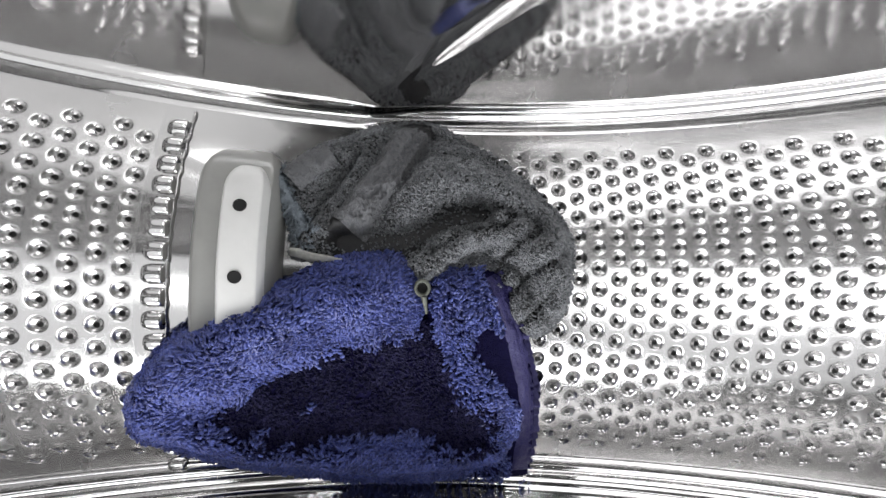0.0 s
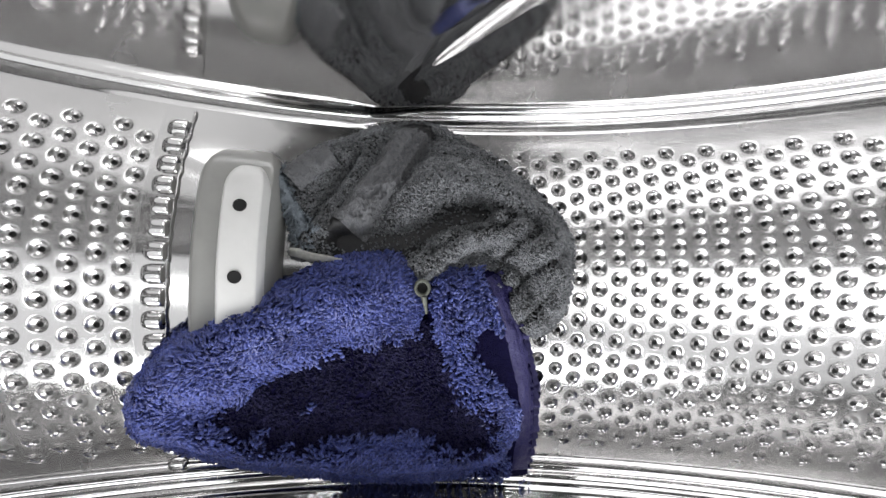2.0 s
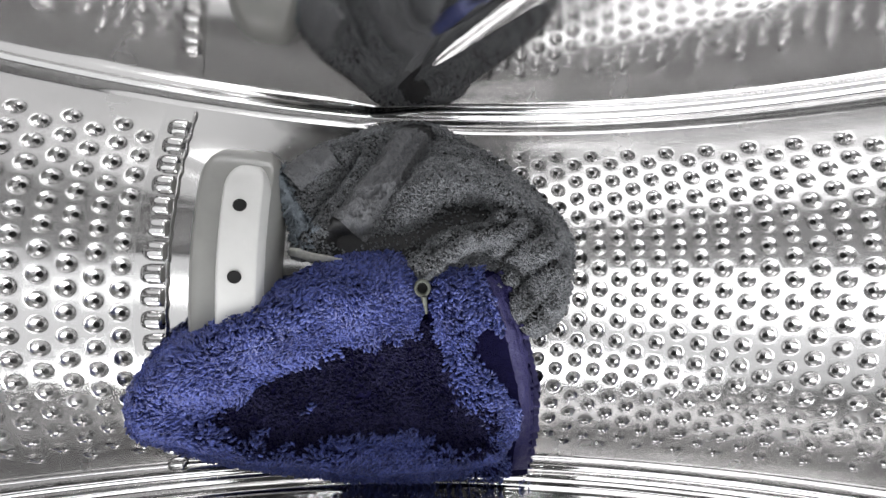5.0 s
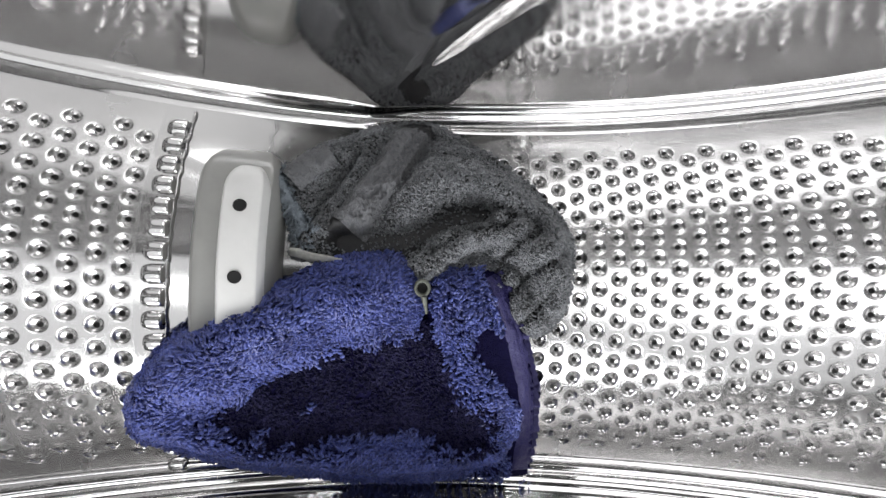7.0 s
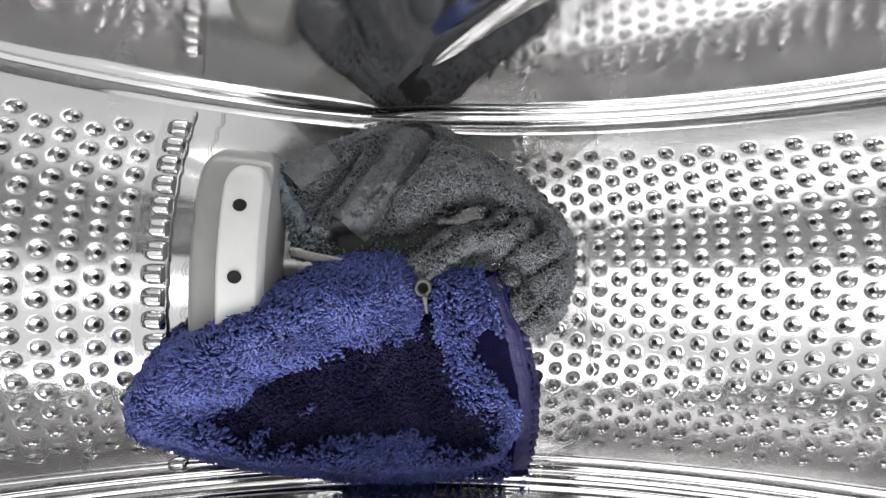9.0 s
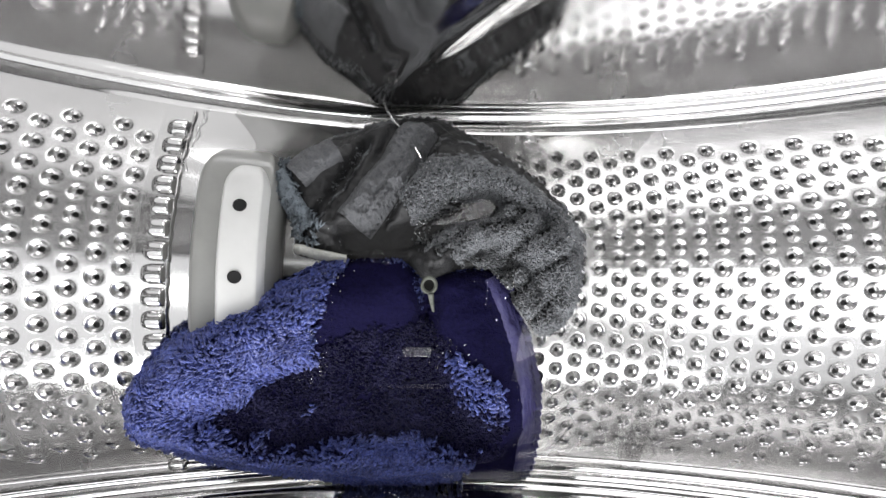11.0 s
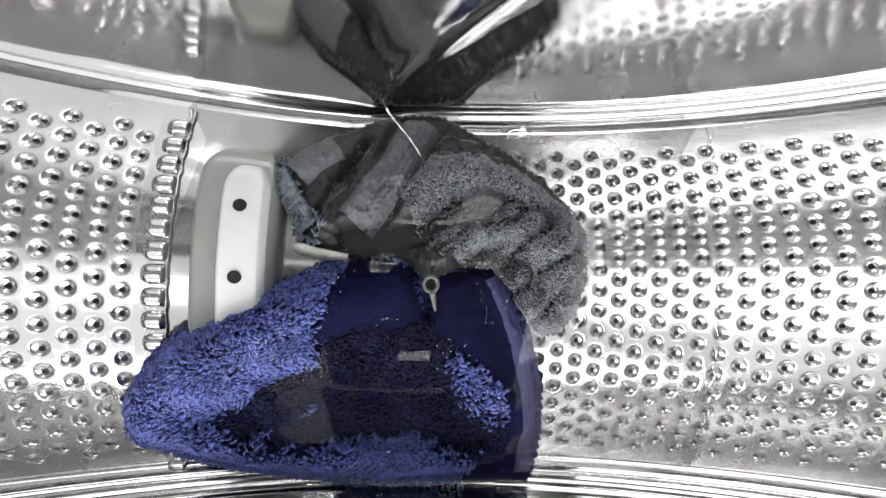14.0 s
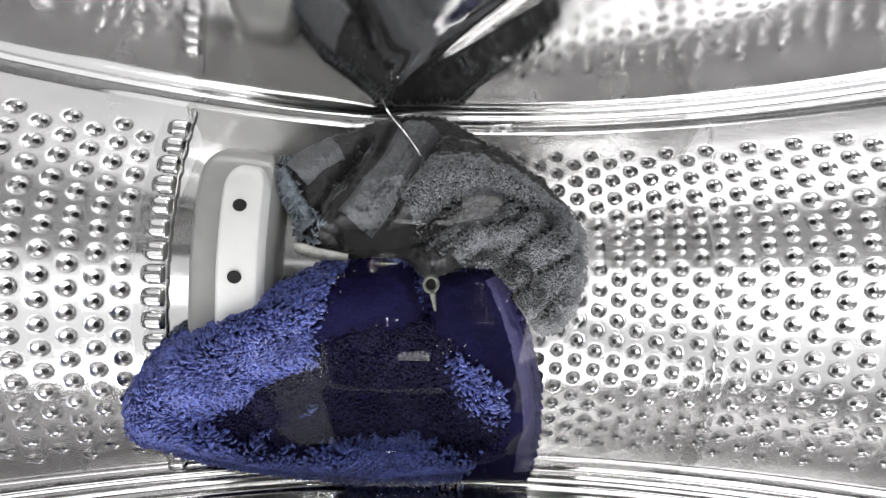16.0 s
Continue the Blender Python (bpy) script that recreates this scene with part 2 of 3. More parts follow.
def panel_depth(x, z):
    """How far inside a stamped panel of the back disc a place lies, in metres."""
    best = -1.0
    r = math.hypot(x, z)
    for k in range(-3, 3):
        c, s = math.cos(k * SIX), math.sin(k * SIX)
        px, pz = x * c + z * s, -x * s + z * c
        left = (px + 0.0060) * 0.790 - (pz + 0.3530) * 0.613
        c2, s2 = math.cos(SIX), math.sin(SIX)
        qx, qz = px * c2 + pz * s2, -px * s2 + pz * c2
        right = -((qx + 0.113) * 0.700 - (qz + 0.350) * 0.713)
        outer, inner = R_BACK - 0.0085 - r, r - 0.13
        d = [left, right, outer, inner]
        k2 = 105.0
        soft = -math.log(sum(math.exp(-k2 * min(max(v, -0.1), 0.2)) for v in d)) / k2
        best = max(best, soft)
    return best


def build_back():
    rim = [(0.0775, 0), (0.0800, 0.0), (0.0808, -0.0002), (0.0814, -0.0008), (0.0824, -0.0012), (0.0836, -0.0006), (0.0850, -0.0002), (0.0864, -0.0006),
           (0.0874, -0.0016), (0.0884, -0.0020), (0.0898, -0.0018), (0.0910, -0.0024), (0.0918, -0.0036), (Y_DISC, -0.0050)]
    m = len(rim)
    plain = [(0.0775, 0), (0.0782, 0), (0.0788, 0)]
    for k in range(m - 3):
        a = (k + 1) / (m - 3) * math.pi / 2
        plain.append((0.0788 + (Y_SPOKE - 0.0788) * math.sin(a), -0.0022 * (1 - math.cos(a))))
    ths = [-0.55 + 1.2 * i / 420 for i in range(421)] + [0.65 + (2 * math.pi - 1.2) * i / 140 for i in range(1, 141)]
    vs, fs, vd, fd = [], [], [], []
    inner = R_BACK - 0.105
    for th in ths:
        r = R_BACK - 0.012
        f = step01((panel_depth(r * math.sin(th), -r * math.cos(th)) + 0.006) / 0.018) * step01((th + 0.20) / 0.1)
        for (y0, d0), (y1, d1) in zip(plain, rim):
            r = R_BACK + d0 + (d1 - d0) * f
            vs.append(WORLD @ Vector((r * math.sin(th), y0 + (y1 - y0) * f, -r * math.cos(th))))
        start = R_BACK - 0.0022 - 0.0028 * f
        rs = [start + (inner - start) * k / 120 for k in range(121)] + [inner - (inner - 0.01) * k / 24 for k in range(1, 25)]
        for r in rs:
            x, z = r * math.sin(th), -r * math.cos(th)
            d = panel_depth(x, z)
            level = Y_SPOKE + (Y_DISC - Y_SPOKE) * f * step01((r - R_BACK + 0.026) / 0.018)
            bead = step01((x + 0.06) / 0.03) * (0.8 * max(0.0, d - 0.004) ** 2 * step01((0.08 - d) / 0.03) + 0.0020 * math.exp(-((d + 0.002) / 0.0058) ** 2) * step01((R_BACK - 0.004 - r) / 0.006))
            vd.append(WORLD @ Vector((x, level + (Y_PANEL - level) * step01(d / 0.016 + 0.45) - bead, z)))
    k = len(rs)
    for i in range(len(ths) - 1):
        for j in range(m - 1):
            q = i * m + j
            fs.append((q, q + m, q + m + 1, q + 1))
        for j in range(k - 1):
            q = i * k + j
            fd.append((q, q + k, q + k + 1, q + 1))
    tagged(mesh_object("drum_rim_back", vs, fs, POLISHED), "rolled shiny steel rim at the back of the drum", "rim", kind="structure")
    tagged(mesh_object("drum_back", vd, fd, DISC), "polished steel back disc with stamped sunken panels", "drum", kind="structure")


build_back()


OPENING = 0.378


def build_front():
    rim = [(Y_FRONT, 0), (-0.0670, -0.0006), (-0.0676, -0.0006), (-0.0720, 0.0042), (-0.0728, 0.0044), (-0.0734, 0.0038), (-0.0775, 0.0082),
           (-0.0784, 0.0085), (-0.0792, 0.0079), (-0.0830, 0.0112), (-0.0845, 0.0112), (-0.0856, 0.0100), (-0.0862, 0.0075), (-0.0864, 0.002)]
    curve = [(y, R_FRONT + d) for y, d in rim]
    tagged(revolve("drum_rim_front", curve, POLISHED, 360), "rolled shiny steel rim at the front of the drum", "rim", kind="structure")
    r0 = R_FRONT + 0.002
    curve = [(-0.0864 - 0.020 * (i / 30) ** 2, r0 + (OPENING - r0) * i / 30) for i in range(31)]
    tagged(revolve("drum_front", curve, POLISHED, 256), "polished steel front ring around the door opening", "drum", kind="structure")
    seal = [(y, OPENING + d) for y, d in ((-0.106, 0.0015), (-0.105, -0.003), (-0.109, -0.008), (-0.118, -0.0105), (-0.128, -0.006), (-0.132, 0.006))]
    tagged(revolve("door_seal", seal, BLACK, 160), "black rubber door seal around the opening", "seal", kind="structure")


build_front()


def build_tub():
    ys = [-0.10 + 0.21 * i / 12 for i in range(13)]
    curve = [(y, 0.465 - 0.3 * (y - Y_MID)) for y in ys]
    tagged(revolve("tub", curve, DARK, 96, -1.35, 1.35), "dark plastic tub trough below the drum", "tub", kind="structure")


build_tub()


# ---- lifter ----
def loft(name, sections, material, parent, closed_end=True):
    vs, fs = [], []
    k = len(sections[0])
    for s in sections:
        vs.extend(s)
    for i in range(len(sections) - 1):
        for j in range(k - 1):
            q = i * k + j
            fs.append((q, q + 1, q + k + 1, q + k))
    if closed_end:
        fs.append(tuple(range(k)))
        fs.append(tuple(reversed(range((len(sections) - 1) * k, len(sections) * k))))
    return mesh_object(name, vs, fs, material, parent)


def round_section(half, top, base, n=6, narrow=1.0):
    """Half width, top lift and base lift: a flat-topped hump with rounded shoulders, one flank steeper than the other."""
    out = [(-half * 1.0, base), (-half * 0.97, base + (top - base) * 0.35), (-half * 0.88, base + (top - base) * 0.75)]
    for i in range(n + 1):
        a = math.pi / 2 * i / n
        out.append((-half * (0.60 + 0.20 * math.cos(a)), top - (top - base) * 0.10 * (1 - math.sin(a))))
    return out + [(-a * narrow, b) for a, b in reversed(out)]


def build_lifter():
    lifter = tagged(new("drum_lifter", None), "white plastic drum lifter with two drain holes", "lifter")
    y0, y1 = 0.0600, -0.014
    n = 60

    def sections(half, top, base, y0, y1, nose, centre, narrow=1.0, tip=0.45):
        out = []
        for i in range(n + 1):
            y = y0 + (y1 - y0) * (i / n) ** 1.6
            e = min(1.0, max(0.0, (y0 - y) / nose))
            e = max(0.05, (1 - (1 - e) ** 2) ** 0.5)
            out.append([on_wall(centre + 0.0 + a * (tip + (1 - tip) * e), y, base + (b - base) * e) for a, b in round_section(half, top, base, 6, narrow)])
        return out

    loft("body", sections(0.0430, 0.0140, -0.001, y0, y1, 0.016, -0.1665, 0.80, 0.25), MILKY, lifter)
    loft("top_cap", sections(0.0205, 0.0185, 0.011, 0.0496, y1, 0.011, -0.1600, 1.0, 0.12), PLASTIC, lifter)
    # no opening is cut: raised black discs imitate the holes' dark insides
    for y in (0.0331, 0.0103):
        vs, fs = [], []
        m = wall_frame(-0.1612, y, 0.0187)
        for r, z in ((0.0021, 0.0), (0.0019, 0.0003), (0.0016, 0.0002)):
            for a in range(24):
                vs.append(m @ Vector((r * math.cos(a * math.pi / 12), r * math.sin(a * math.pi / 12), z)))
        for k in range(2):
            for a in range(24):
                fs.append((k * 24 + a, k * 24 + (a + 1) % 24, k * 24 + 24 + (a + 1) % 24, k * 24 + 24 + a))
        fs.append(tuple(range(48, 72)))
        tagged(mesh_object("drain_hole_disc", vs, fs, BLACK, lifter), "black disc in place of a drain hole's dark inside")


build_lifter()



# ---- camera body, seen mirrored in the water ----
def box_bm(sx, sy, sz, bevel):
    bm = bmesh.new()
    bmesh.ops.create_cube(bm, size=1)
    bmesh.ops.scale(bm, vec=(sx, sy, sz), verts=bm.verts)
    bmesh.ops.bevel(bm, geom=bm.edges[:], offset=bevel, segments=3, affect="EDGES")
    return bm


def part(name, bm, material, parent, label="", m=Matrix()):
    me = bpy.data.meshes.new(name)
    bm.transform(m)
    bm.to_mesh(me)
    bm.free()
    me.materials.append(material)
    ob = new(name, me)
    ob.parent = parent
    return tagged(ob, label)


def build_holder():
    holder = tagged(new("camera_holder", None), "black camera housing on a thin arm, mirrored in water", "camera")
    part("housing", box_bm(0.050, 0.036, 0.024, 0.004), BLACK, holder, m=EYE @ Matrix.Translation((0, 0.004, 0.020)))
    bm = bmesh.new()
    bmesh.ops.create_cone(bm, cap_ends=True, segments=16, radius1=0.005, radius2=0.005, depth=0.20)
    a, b = EYE @ Vector((0, 0, 0.03)), drum(0.02, -0.21, -0.12)
    m = Matrix.Translation((a + b) / 2) @ (b - a).to_track_quat("Z", "Y").to_matrix().to_4x4()
    part("arm", bm, BLACK, holder, "thin black arm", m)


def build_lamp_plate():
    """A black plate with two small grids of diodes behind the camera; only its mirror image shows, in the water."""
    plate = tagged(new("lamp_blocker_plate", None), "unseen black plate with two diode grids, added to block lamp reflections", "lamp")
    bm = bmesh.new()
    # plate made oversized to block lamp reflections; its gaps leave bright strips
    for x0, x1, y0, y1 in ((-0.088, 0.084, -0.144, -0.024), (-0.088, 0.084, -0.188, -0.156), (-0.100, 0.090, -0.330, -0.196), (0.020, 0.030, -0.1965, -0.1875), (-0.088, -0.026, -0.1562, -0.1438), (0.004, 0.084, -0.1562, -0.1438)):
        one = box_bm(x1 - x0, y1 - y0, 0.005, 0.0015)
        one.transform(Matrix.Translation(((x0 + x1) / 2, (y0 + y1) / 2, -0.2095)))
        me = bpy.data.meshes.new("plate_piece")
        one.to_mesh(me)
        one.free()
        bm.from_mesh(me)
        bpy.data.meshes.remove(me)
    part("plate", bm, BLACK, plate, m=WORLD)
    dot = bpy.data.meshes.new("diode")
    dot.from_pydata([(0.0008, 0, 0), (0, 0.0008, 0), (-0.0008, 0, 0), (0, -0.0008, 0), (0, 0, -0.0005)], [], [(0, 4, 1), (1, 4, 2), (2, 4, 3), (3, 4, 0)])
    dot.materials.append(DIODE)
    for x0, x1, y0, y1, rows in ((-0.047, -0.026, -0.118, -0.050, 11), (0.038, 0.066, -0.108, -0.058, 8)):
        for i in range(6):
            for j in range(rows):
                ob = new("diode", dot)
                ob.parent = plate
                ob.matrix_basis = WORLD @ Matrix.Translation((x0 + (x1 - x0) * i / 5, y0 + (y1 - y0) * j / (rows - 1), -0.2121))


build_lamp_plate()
build_holder()

# ---- towels ----


def spline(points, n):
    """A closed smooth line through the points, n places."""
    p = np.array(points)
    m = len(p)
    out = []
    for i in range(n):
        u = m * i / n
        k, t = int(u), u - int(u)
        a, b, c, d = p[(k - 1) % m], p[k], p[(k + 1) % m], p[(k + 2) % m]
        out.append(0.5 * (2 * b + (c - a) * t + (2 * a - 5 * b + 4 * c - d) * t * t + (3 * b - a - 3 * c + d) * t ** 3))
    return np.array(out)


ARC = 0.38


def stroke(th, y, points):
    """Distance from each place to a fold line, and the fold's height there."""
    best, high = np.full(th.shape, 9.0), np.zeros(th.shape)
    for (a, b, h0), (c, d, h1) in zip(points, points[1:]):
        ax, ay, bx, by = a * ARC, b, c * ARC, d
        lx, ly = bx - ax, by - ay
        t = np.clip(((th * ARC - ax) * lx + (y - ay) * ly) / (lx * lx + ly * ly), 0, 1)
        dist = np.hypot(th * ARC - ax - t * lx, y - ay - t * ly)
        high = np.where(dist < best, h0 + (h1 - h0) * t, high)
        best = np.minimum(best, dist)
    return best, high


def cloth(edge, centre, folds, creases, base, wrinkle, size, crumpled=-1.0, pits=(), fine=0.0003, y_min=-0.0845, nu=70, nphi=300):
    """Grid of a heaped cloth: angle, place along the axis and height above the wall."""
    e = spline(edge, nphi)
    e[:, 1] = np.maximum(e[:, 1], y_min)
    u = np.linspace(0, 1, nu) ** 0.85
    th = centre[0] + u[:, None] * (e[None, :, 0] - centre[0])
    y = centre[1] + u[:, None] * (e[None, :, 1] - centre[1])
    d = np.full(th.shape, 9.0)
    for q in e[::2]:
        d = np.minimum(d, np.hypot((th - q[0]) * ARC, y - q[1]))
    h4 = np.full(th.shape, base ** 4)
    for pts, w in folds:
        s, high = stroke(th, y, pts)
        h4 += (high * np.exp(-(s / w) ** 2)) ** 4
    h = h4 ** 0.25
    for pts, w, share in pits:
        s, high = stroke(th, y, pts)
        k = share * np.exp(-(s / w) ** 4)
        h = h * (1 - k) + 0.0065 * k
    for pts, w, deep in creases:
        s, high = stroke(th, y, pts)
        h -= deep * np.exp(-(s / w) ** 2)
    for i in range(nu):
        for j in range(nphi):
            p = (th[i, j] * ARC / size, y[i, j] / size, 0.3)
            crumple = 0.35 + 0.65 * min(max((th[i, j] - crumpled) / 0.06, 0.0), 1.0)
            h[i, j] += wrinkle * crumple * (noise.noise(p) + 0.5 * noise.noise((p[0] * 2.3 + 7, p[1] * 2.3, 1)) - 0.9 * max(0.0, 0.35 - abs(noise.noise((p[0] * 0.9 + 3, p[1] * 1.3, 5)))))
            h[i, j] += fine * (noise.noise((p[0] * size / 0.0028, p[1] * size / 0.0028, 9)) + 0.6 * noise.noise((p[0] * size / 0.0014, p[1] * size / 0.0014, 4)))
    lip = 1 - np.clip(d / 0.008, 0, 1)
    h = np.maximum(h, 0.002) * np.sqrt(np.maximum(0.0, 1 - lip ** 2)) + 0.0006
    return th, y, h


def cloth_mesh(name, grid, material, parent):
    th, y, h = grid
    nu, nphi = th.shape
    top = drum_points(th, y, h).reshape(-1, 3)
    low = drum_points(th, y, np.full(th.shape, 0.0005)).reshape(-1, 3)
    f = []
    n = nu * nphi
    for i in range(nu - 1):
        for j in range(nphi):
            a, b = i * nphi + j, i * nphi + (j + 1) % nphi
            f.append((a, a + nphi, b + nphi, b))
            f.append((n + a, n + b, n + b + nphi, n + a + nphi))
    for j in range(nphi):
        a, b = (nu - 1) * nphi + j, (nu - 1) * nphi + (j + 1) % nphi
        f.append((a, n + a, n + b, b))
    return mesh_object(name, np.concatenate([top, low]).tolist(), f, material, parent)


def pile(name, grid, count, length, width, lean, material, parent, bare=None, seed=1):
    """Terry loops as short bent tufts over a cloth's upper face."""
    rng = np.random.default_rng(seed)
    th, y, h = grid
    nu, nphi = th.shape
    th, y, h = (np.concatenate([g, g[:, :1]], 1) for g in (th, y, h))
    p = drum_points(th, y, h)
    c00, c10, c01 = p[:-1, :-1], p[1:, :-1], p[:-1, 1:]
    nrm = np.cross(c10 - c00, c01 - c00)
    area = np.linalg.norm(nrm, axis=-1)
    up = drum_points(th, y, h + 0.001)[:-1, :-1] - c00
    sign = np.sign((nrm * up).sum(-1))
    nrm = nrm / np.maximum(area, 1e-12)[..., None] * sign[..., None]
    if bare is not None:
        area = area * (1 - bare(th[:-1, :-1], y[:-1, :-1]))
    w = area.ravel() / area.sum()
    k = rng.choice(len(w), count, p=w)
    i, j = np.unravel_index(k, area.shape)
    a, b = rng.random(count)[:, None], rng.random(count)[:, None]
    o = (p[i, j] * (1 - a) + p[i + 1, j] * a) * (1 - b) + (p[i, j + 1] * (1 - a) + p[i + 1, j + 1] * a) * b
    n = nrm[i, j]
    rnd = rng.normal(size=(count, 3))
    cell = o * 3.2
    flow = np.sin(cell @ np.array([[12.9, 78.2, 37.7], [39.3, 11.1, 83.1], [73.1, 52.2, 9.1]]))
    side = rnd * 0.55 + flow * 0.9
    side -= n * (side * n).sum(-1, keepdims=True)
    side /= np.linalg.norm(side, axis=-1, keepdims=True)
    other = np.cross(n, side)
    ln = length * rng.uniform(0.6, 1.3, (count, 1))
    wd = width * rng.uniform(0.7, 1.3, (count, 1))
    o = o - n * wd * 0.5
    mid = o + n * ln * 0.55 + side * ln * 0.35 * lean
    far = o + n * ln * 0.72 + side * ln * 0.80 * lean
    tip = o + n * ln * 0.66 + side * ln * 1.0 * lean
    v = np.stack([o + other * wd, o - other * wd * 0.6 + side * wd * 0.8, o - other * wd * 0.6 - side * wd * 0.8,
                  mid + other * wd * 1.1, mid - other * wd * 0.7 + n * wd, mid - other * wd * 0.7 - n * wd,
                  far + other * wd * 0.9, far - other * wd * 0.6 + n * wd * 0.8, far - other * wd * 0.6 - n * wd * 0.8,
                  tip], 1).reshape(-1, 3)
    q = np.array([[0, 1, 4, 3], [1, 2, 5, 4], [2, 0, 3, 5], [3, 4, 7, 6], [4, 5, 8, 7], [5, 3, 6, 8]])
    t = np.array([[6, 7, 9], [7, 8, 9], [8, 6, 9]])
    base = (np.arange(count) * 10)[:, None, None]
    f = (base + q[None]).reshape(-1, 4).tolist() + (base + t[None]).reshape(-1, 3).tolist()
    ob = mesh_object(name, v.tolist(), f, material, parent)
    return tagged(ob, kind="stuff")


def inside(th, y, outline, fray=0.0016):
    """1 where a place lies within the outline, with a frayed border."""
    x = th * ARC + fray * np.sin(y * 900 + 3 * np.sin(th * 420))
    v = y + fray * np.sin(th * 380 + 2 * np.sin(y * 700))
    hit = np.zeros(th.shape, bool)
    for (a, b), (c, d) in zip(outline, outline[1:] + outline[:1]):
        if b != d:
            hit ^= ((b > v) != (d > v)) & (x < ARC * (a + (c - a) * (v - b) / (d - b)))
    return hit.astype(float)


def height_at(grid, a, b):
    th, y, h = grid
    k = np.argmin(np.hypot((th - a) * ARC, y - b))
    return h.ravel()[k]


def ribbon(name, grid, points, half, material, parent, proud=0.0008, n=60, across=16, weave=0.0):
    """A woven strip that lies on the cloth along a line."""
    p = np.array([q[:2] for q in points])
    cum = np.concatenate([[0], np.cumsum(np.hypot(np.diff(p[:, 0]) * ARC, np.diff(p[:, 1])))])
    s = np.linspace(0, cum[-1], n)
    th, y = np.interp(s, cum, p[:, 0]), np.interp(s, cum, p[:, 1])
    dx, dy = np.gradient(th) * ARC, np.gradient(y)
    ln = np.hypot(dx, dy)
    dx, dy = dx / ln, dy / ln
    def rib(i, j):
        # wavy raised ribs along one half of the strip
        return weave * math.sin(j / across * 40 + 0.9 * math.sin(s[i] * 2600)) * (1.0 if j > across * 0.5 else 0.12)

    vs, fs = [], []
    for i in range(n):
        for j in range(across + 1):
            w = half * (-1 + 2 * j / across)
            a, b = th[i] - dy[i] * w / ARC, y[i] + dx[i] * w
            edge = 1 - (abs(w) / half) ** 6
            vs.append(drum_points(np.array(a), np.array(b), height_at(grid, a, b) + proud * edge + rib(i, j) + 0.0006 * noise.noise((a * 160, b * 420, 2))).tolist())
    k = across + 1
    for i in range(n - 1):
        for j in range(across):
            q = i * k + j
            fs.append((q, q + 1, q + k + 1, q + k))
    ob = mesh_object(name, vs, fs, material, parent)
    return ob


BLUE_EDGE = [(-0.262, -0.0399), (-0.251, -0.0264), (-0.224, -0.0126), (-0.182, -0.0026), (-0.129, 0.0092), (-0.077, 0.0189), (-0.027, 0.0212), (-0.001, 0.0157), (0.009, -0.0008), (0.019, 0.0155), (0.050, 0.0175), (0.084, 0.0154), (0.098, 0.0040), (0.114, -0.0108), (0.126, -0.0295), (0.133, -0.0552), (0.134, -0.0843), (0.095, -0.0859), (0.049, -0.0838), (-0.055, -0.0831), (-0.127, -0.0746), (-0.192, -0.0655), (-0.237, -0.0544), (-0.261, -0.0477)]
BLUE_FOLDS = [
    ([(-0.232, -0.0308, 0.0160), (-0.198, -0.0201, 0.0210), (-0.157, -0.0090, 0.0210), (-0.121, -0.0035, 0.0180), (-0.078, 0.0034, 0.0140), (-0.020, 0.0069, 0.0120)], 0.016),
    ([(-0.235, -0.0385, 0.0160), (-0.200, -0.0462, 0.0180), (-0.154, -0.0542, 0.0190), (-0.096, -0.0604, 0.0190), (-0.028, -0.0656, 0.0180), (0.032, -0.0628, 0.0170), (0.086, -0.0577, 0.0165), (0.109, -0.0421, 0.0130), (0.118, -0.0285, 0.0090)], 0.009),
    ([(0.036, 0.0075, 0.0100), (0.050, -0.0066, 0.0130), (0.067, -0.0255, 0.0160), (0.080, -0.0395, 0.0180)], 0.012),
    ([(0.087, 0.0080, 0.0070), (0.104, -0.0086, 0.0060), (0.116, -0.0375, 0.0050)], 0.01)]
GREY_EDGE = [(-0.151, 0.0457), (-0.136, 0.0540), (-0.109, 0.0638), (-0.076, 0.0708), (-0.029, 0.0793), (0.022, 0.0788), (0.065, 0.0675), (0.106, 0.0553), (0.142, 0.0404), (0.159, 0.0273), (0.157, 0.0127), (0.143, -0.0030), (0.119, -0.0075), (0.098, 0.0024), (0.083, 0.0144), (0.050, 0.0166), (0.019, 0.0134), (0.003, 0.0116), (-0.019, 0.0180), (-0.055, 0.0189), (-0.083, 0.0179), (-0.120, 0.0192), (-0.123, 0.0240), (-0.120, 0.0296), (-0.131, 0.0357)]
GREY_FOLDS = [
    ([(-0.104, 0.0516, 0.0090), (-0.050, 0.0651, 0.0110), (-0.003, 0.0672, 0.0120)], 0.012),
    ([(-0.099, 0.0320, 0.0090), (-0.067, 0.0361, 0.0120), (-0.025, 0.0518, 0.0140)], 0.014),
    ([(-0.012, 0.0445, 0.0160), (0.032, 0.0488, 0.0180), (0.076, 0.0445, 0.0190), (0.113, 0.0301, 0.0200), (0.126, 0.0169, 0.0200), (0.117, 0.0020, 0.0150)], 0.012),
    ([(0.006, 0.0228, 0.0130), (0.044, 0.0272, 0.0180), (0.081, 0.0299, 0.0200)], 0.008),
    ([(0.004, 0.0150, 0.0120), (0.034, 0.0200, 0.0140)], 0.008)]
GREY_CREASE = [(-0.071, 0.0253, 0.0100), (-0.033, 0.0259, 0.0100), (0.000, 0.0290, 0.0120), (0.027, 0.0348, 0.0150), (0.071, 0.0380, 0.0180)]
GREY_CREASE_B = [(0.045, 0.0220, 0.0140), (0.071, 0.0266, 0.0170), (0.092, 0.0330, 0.0200)]
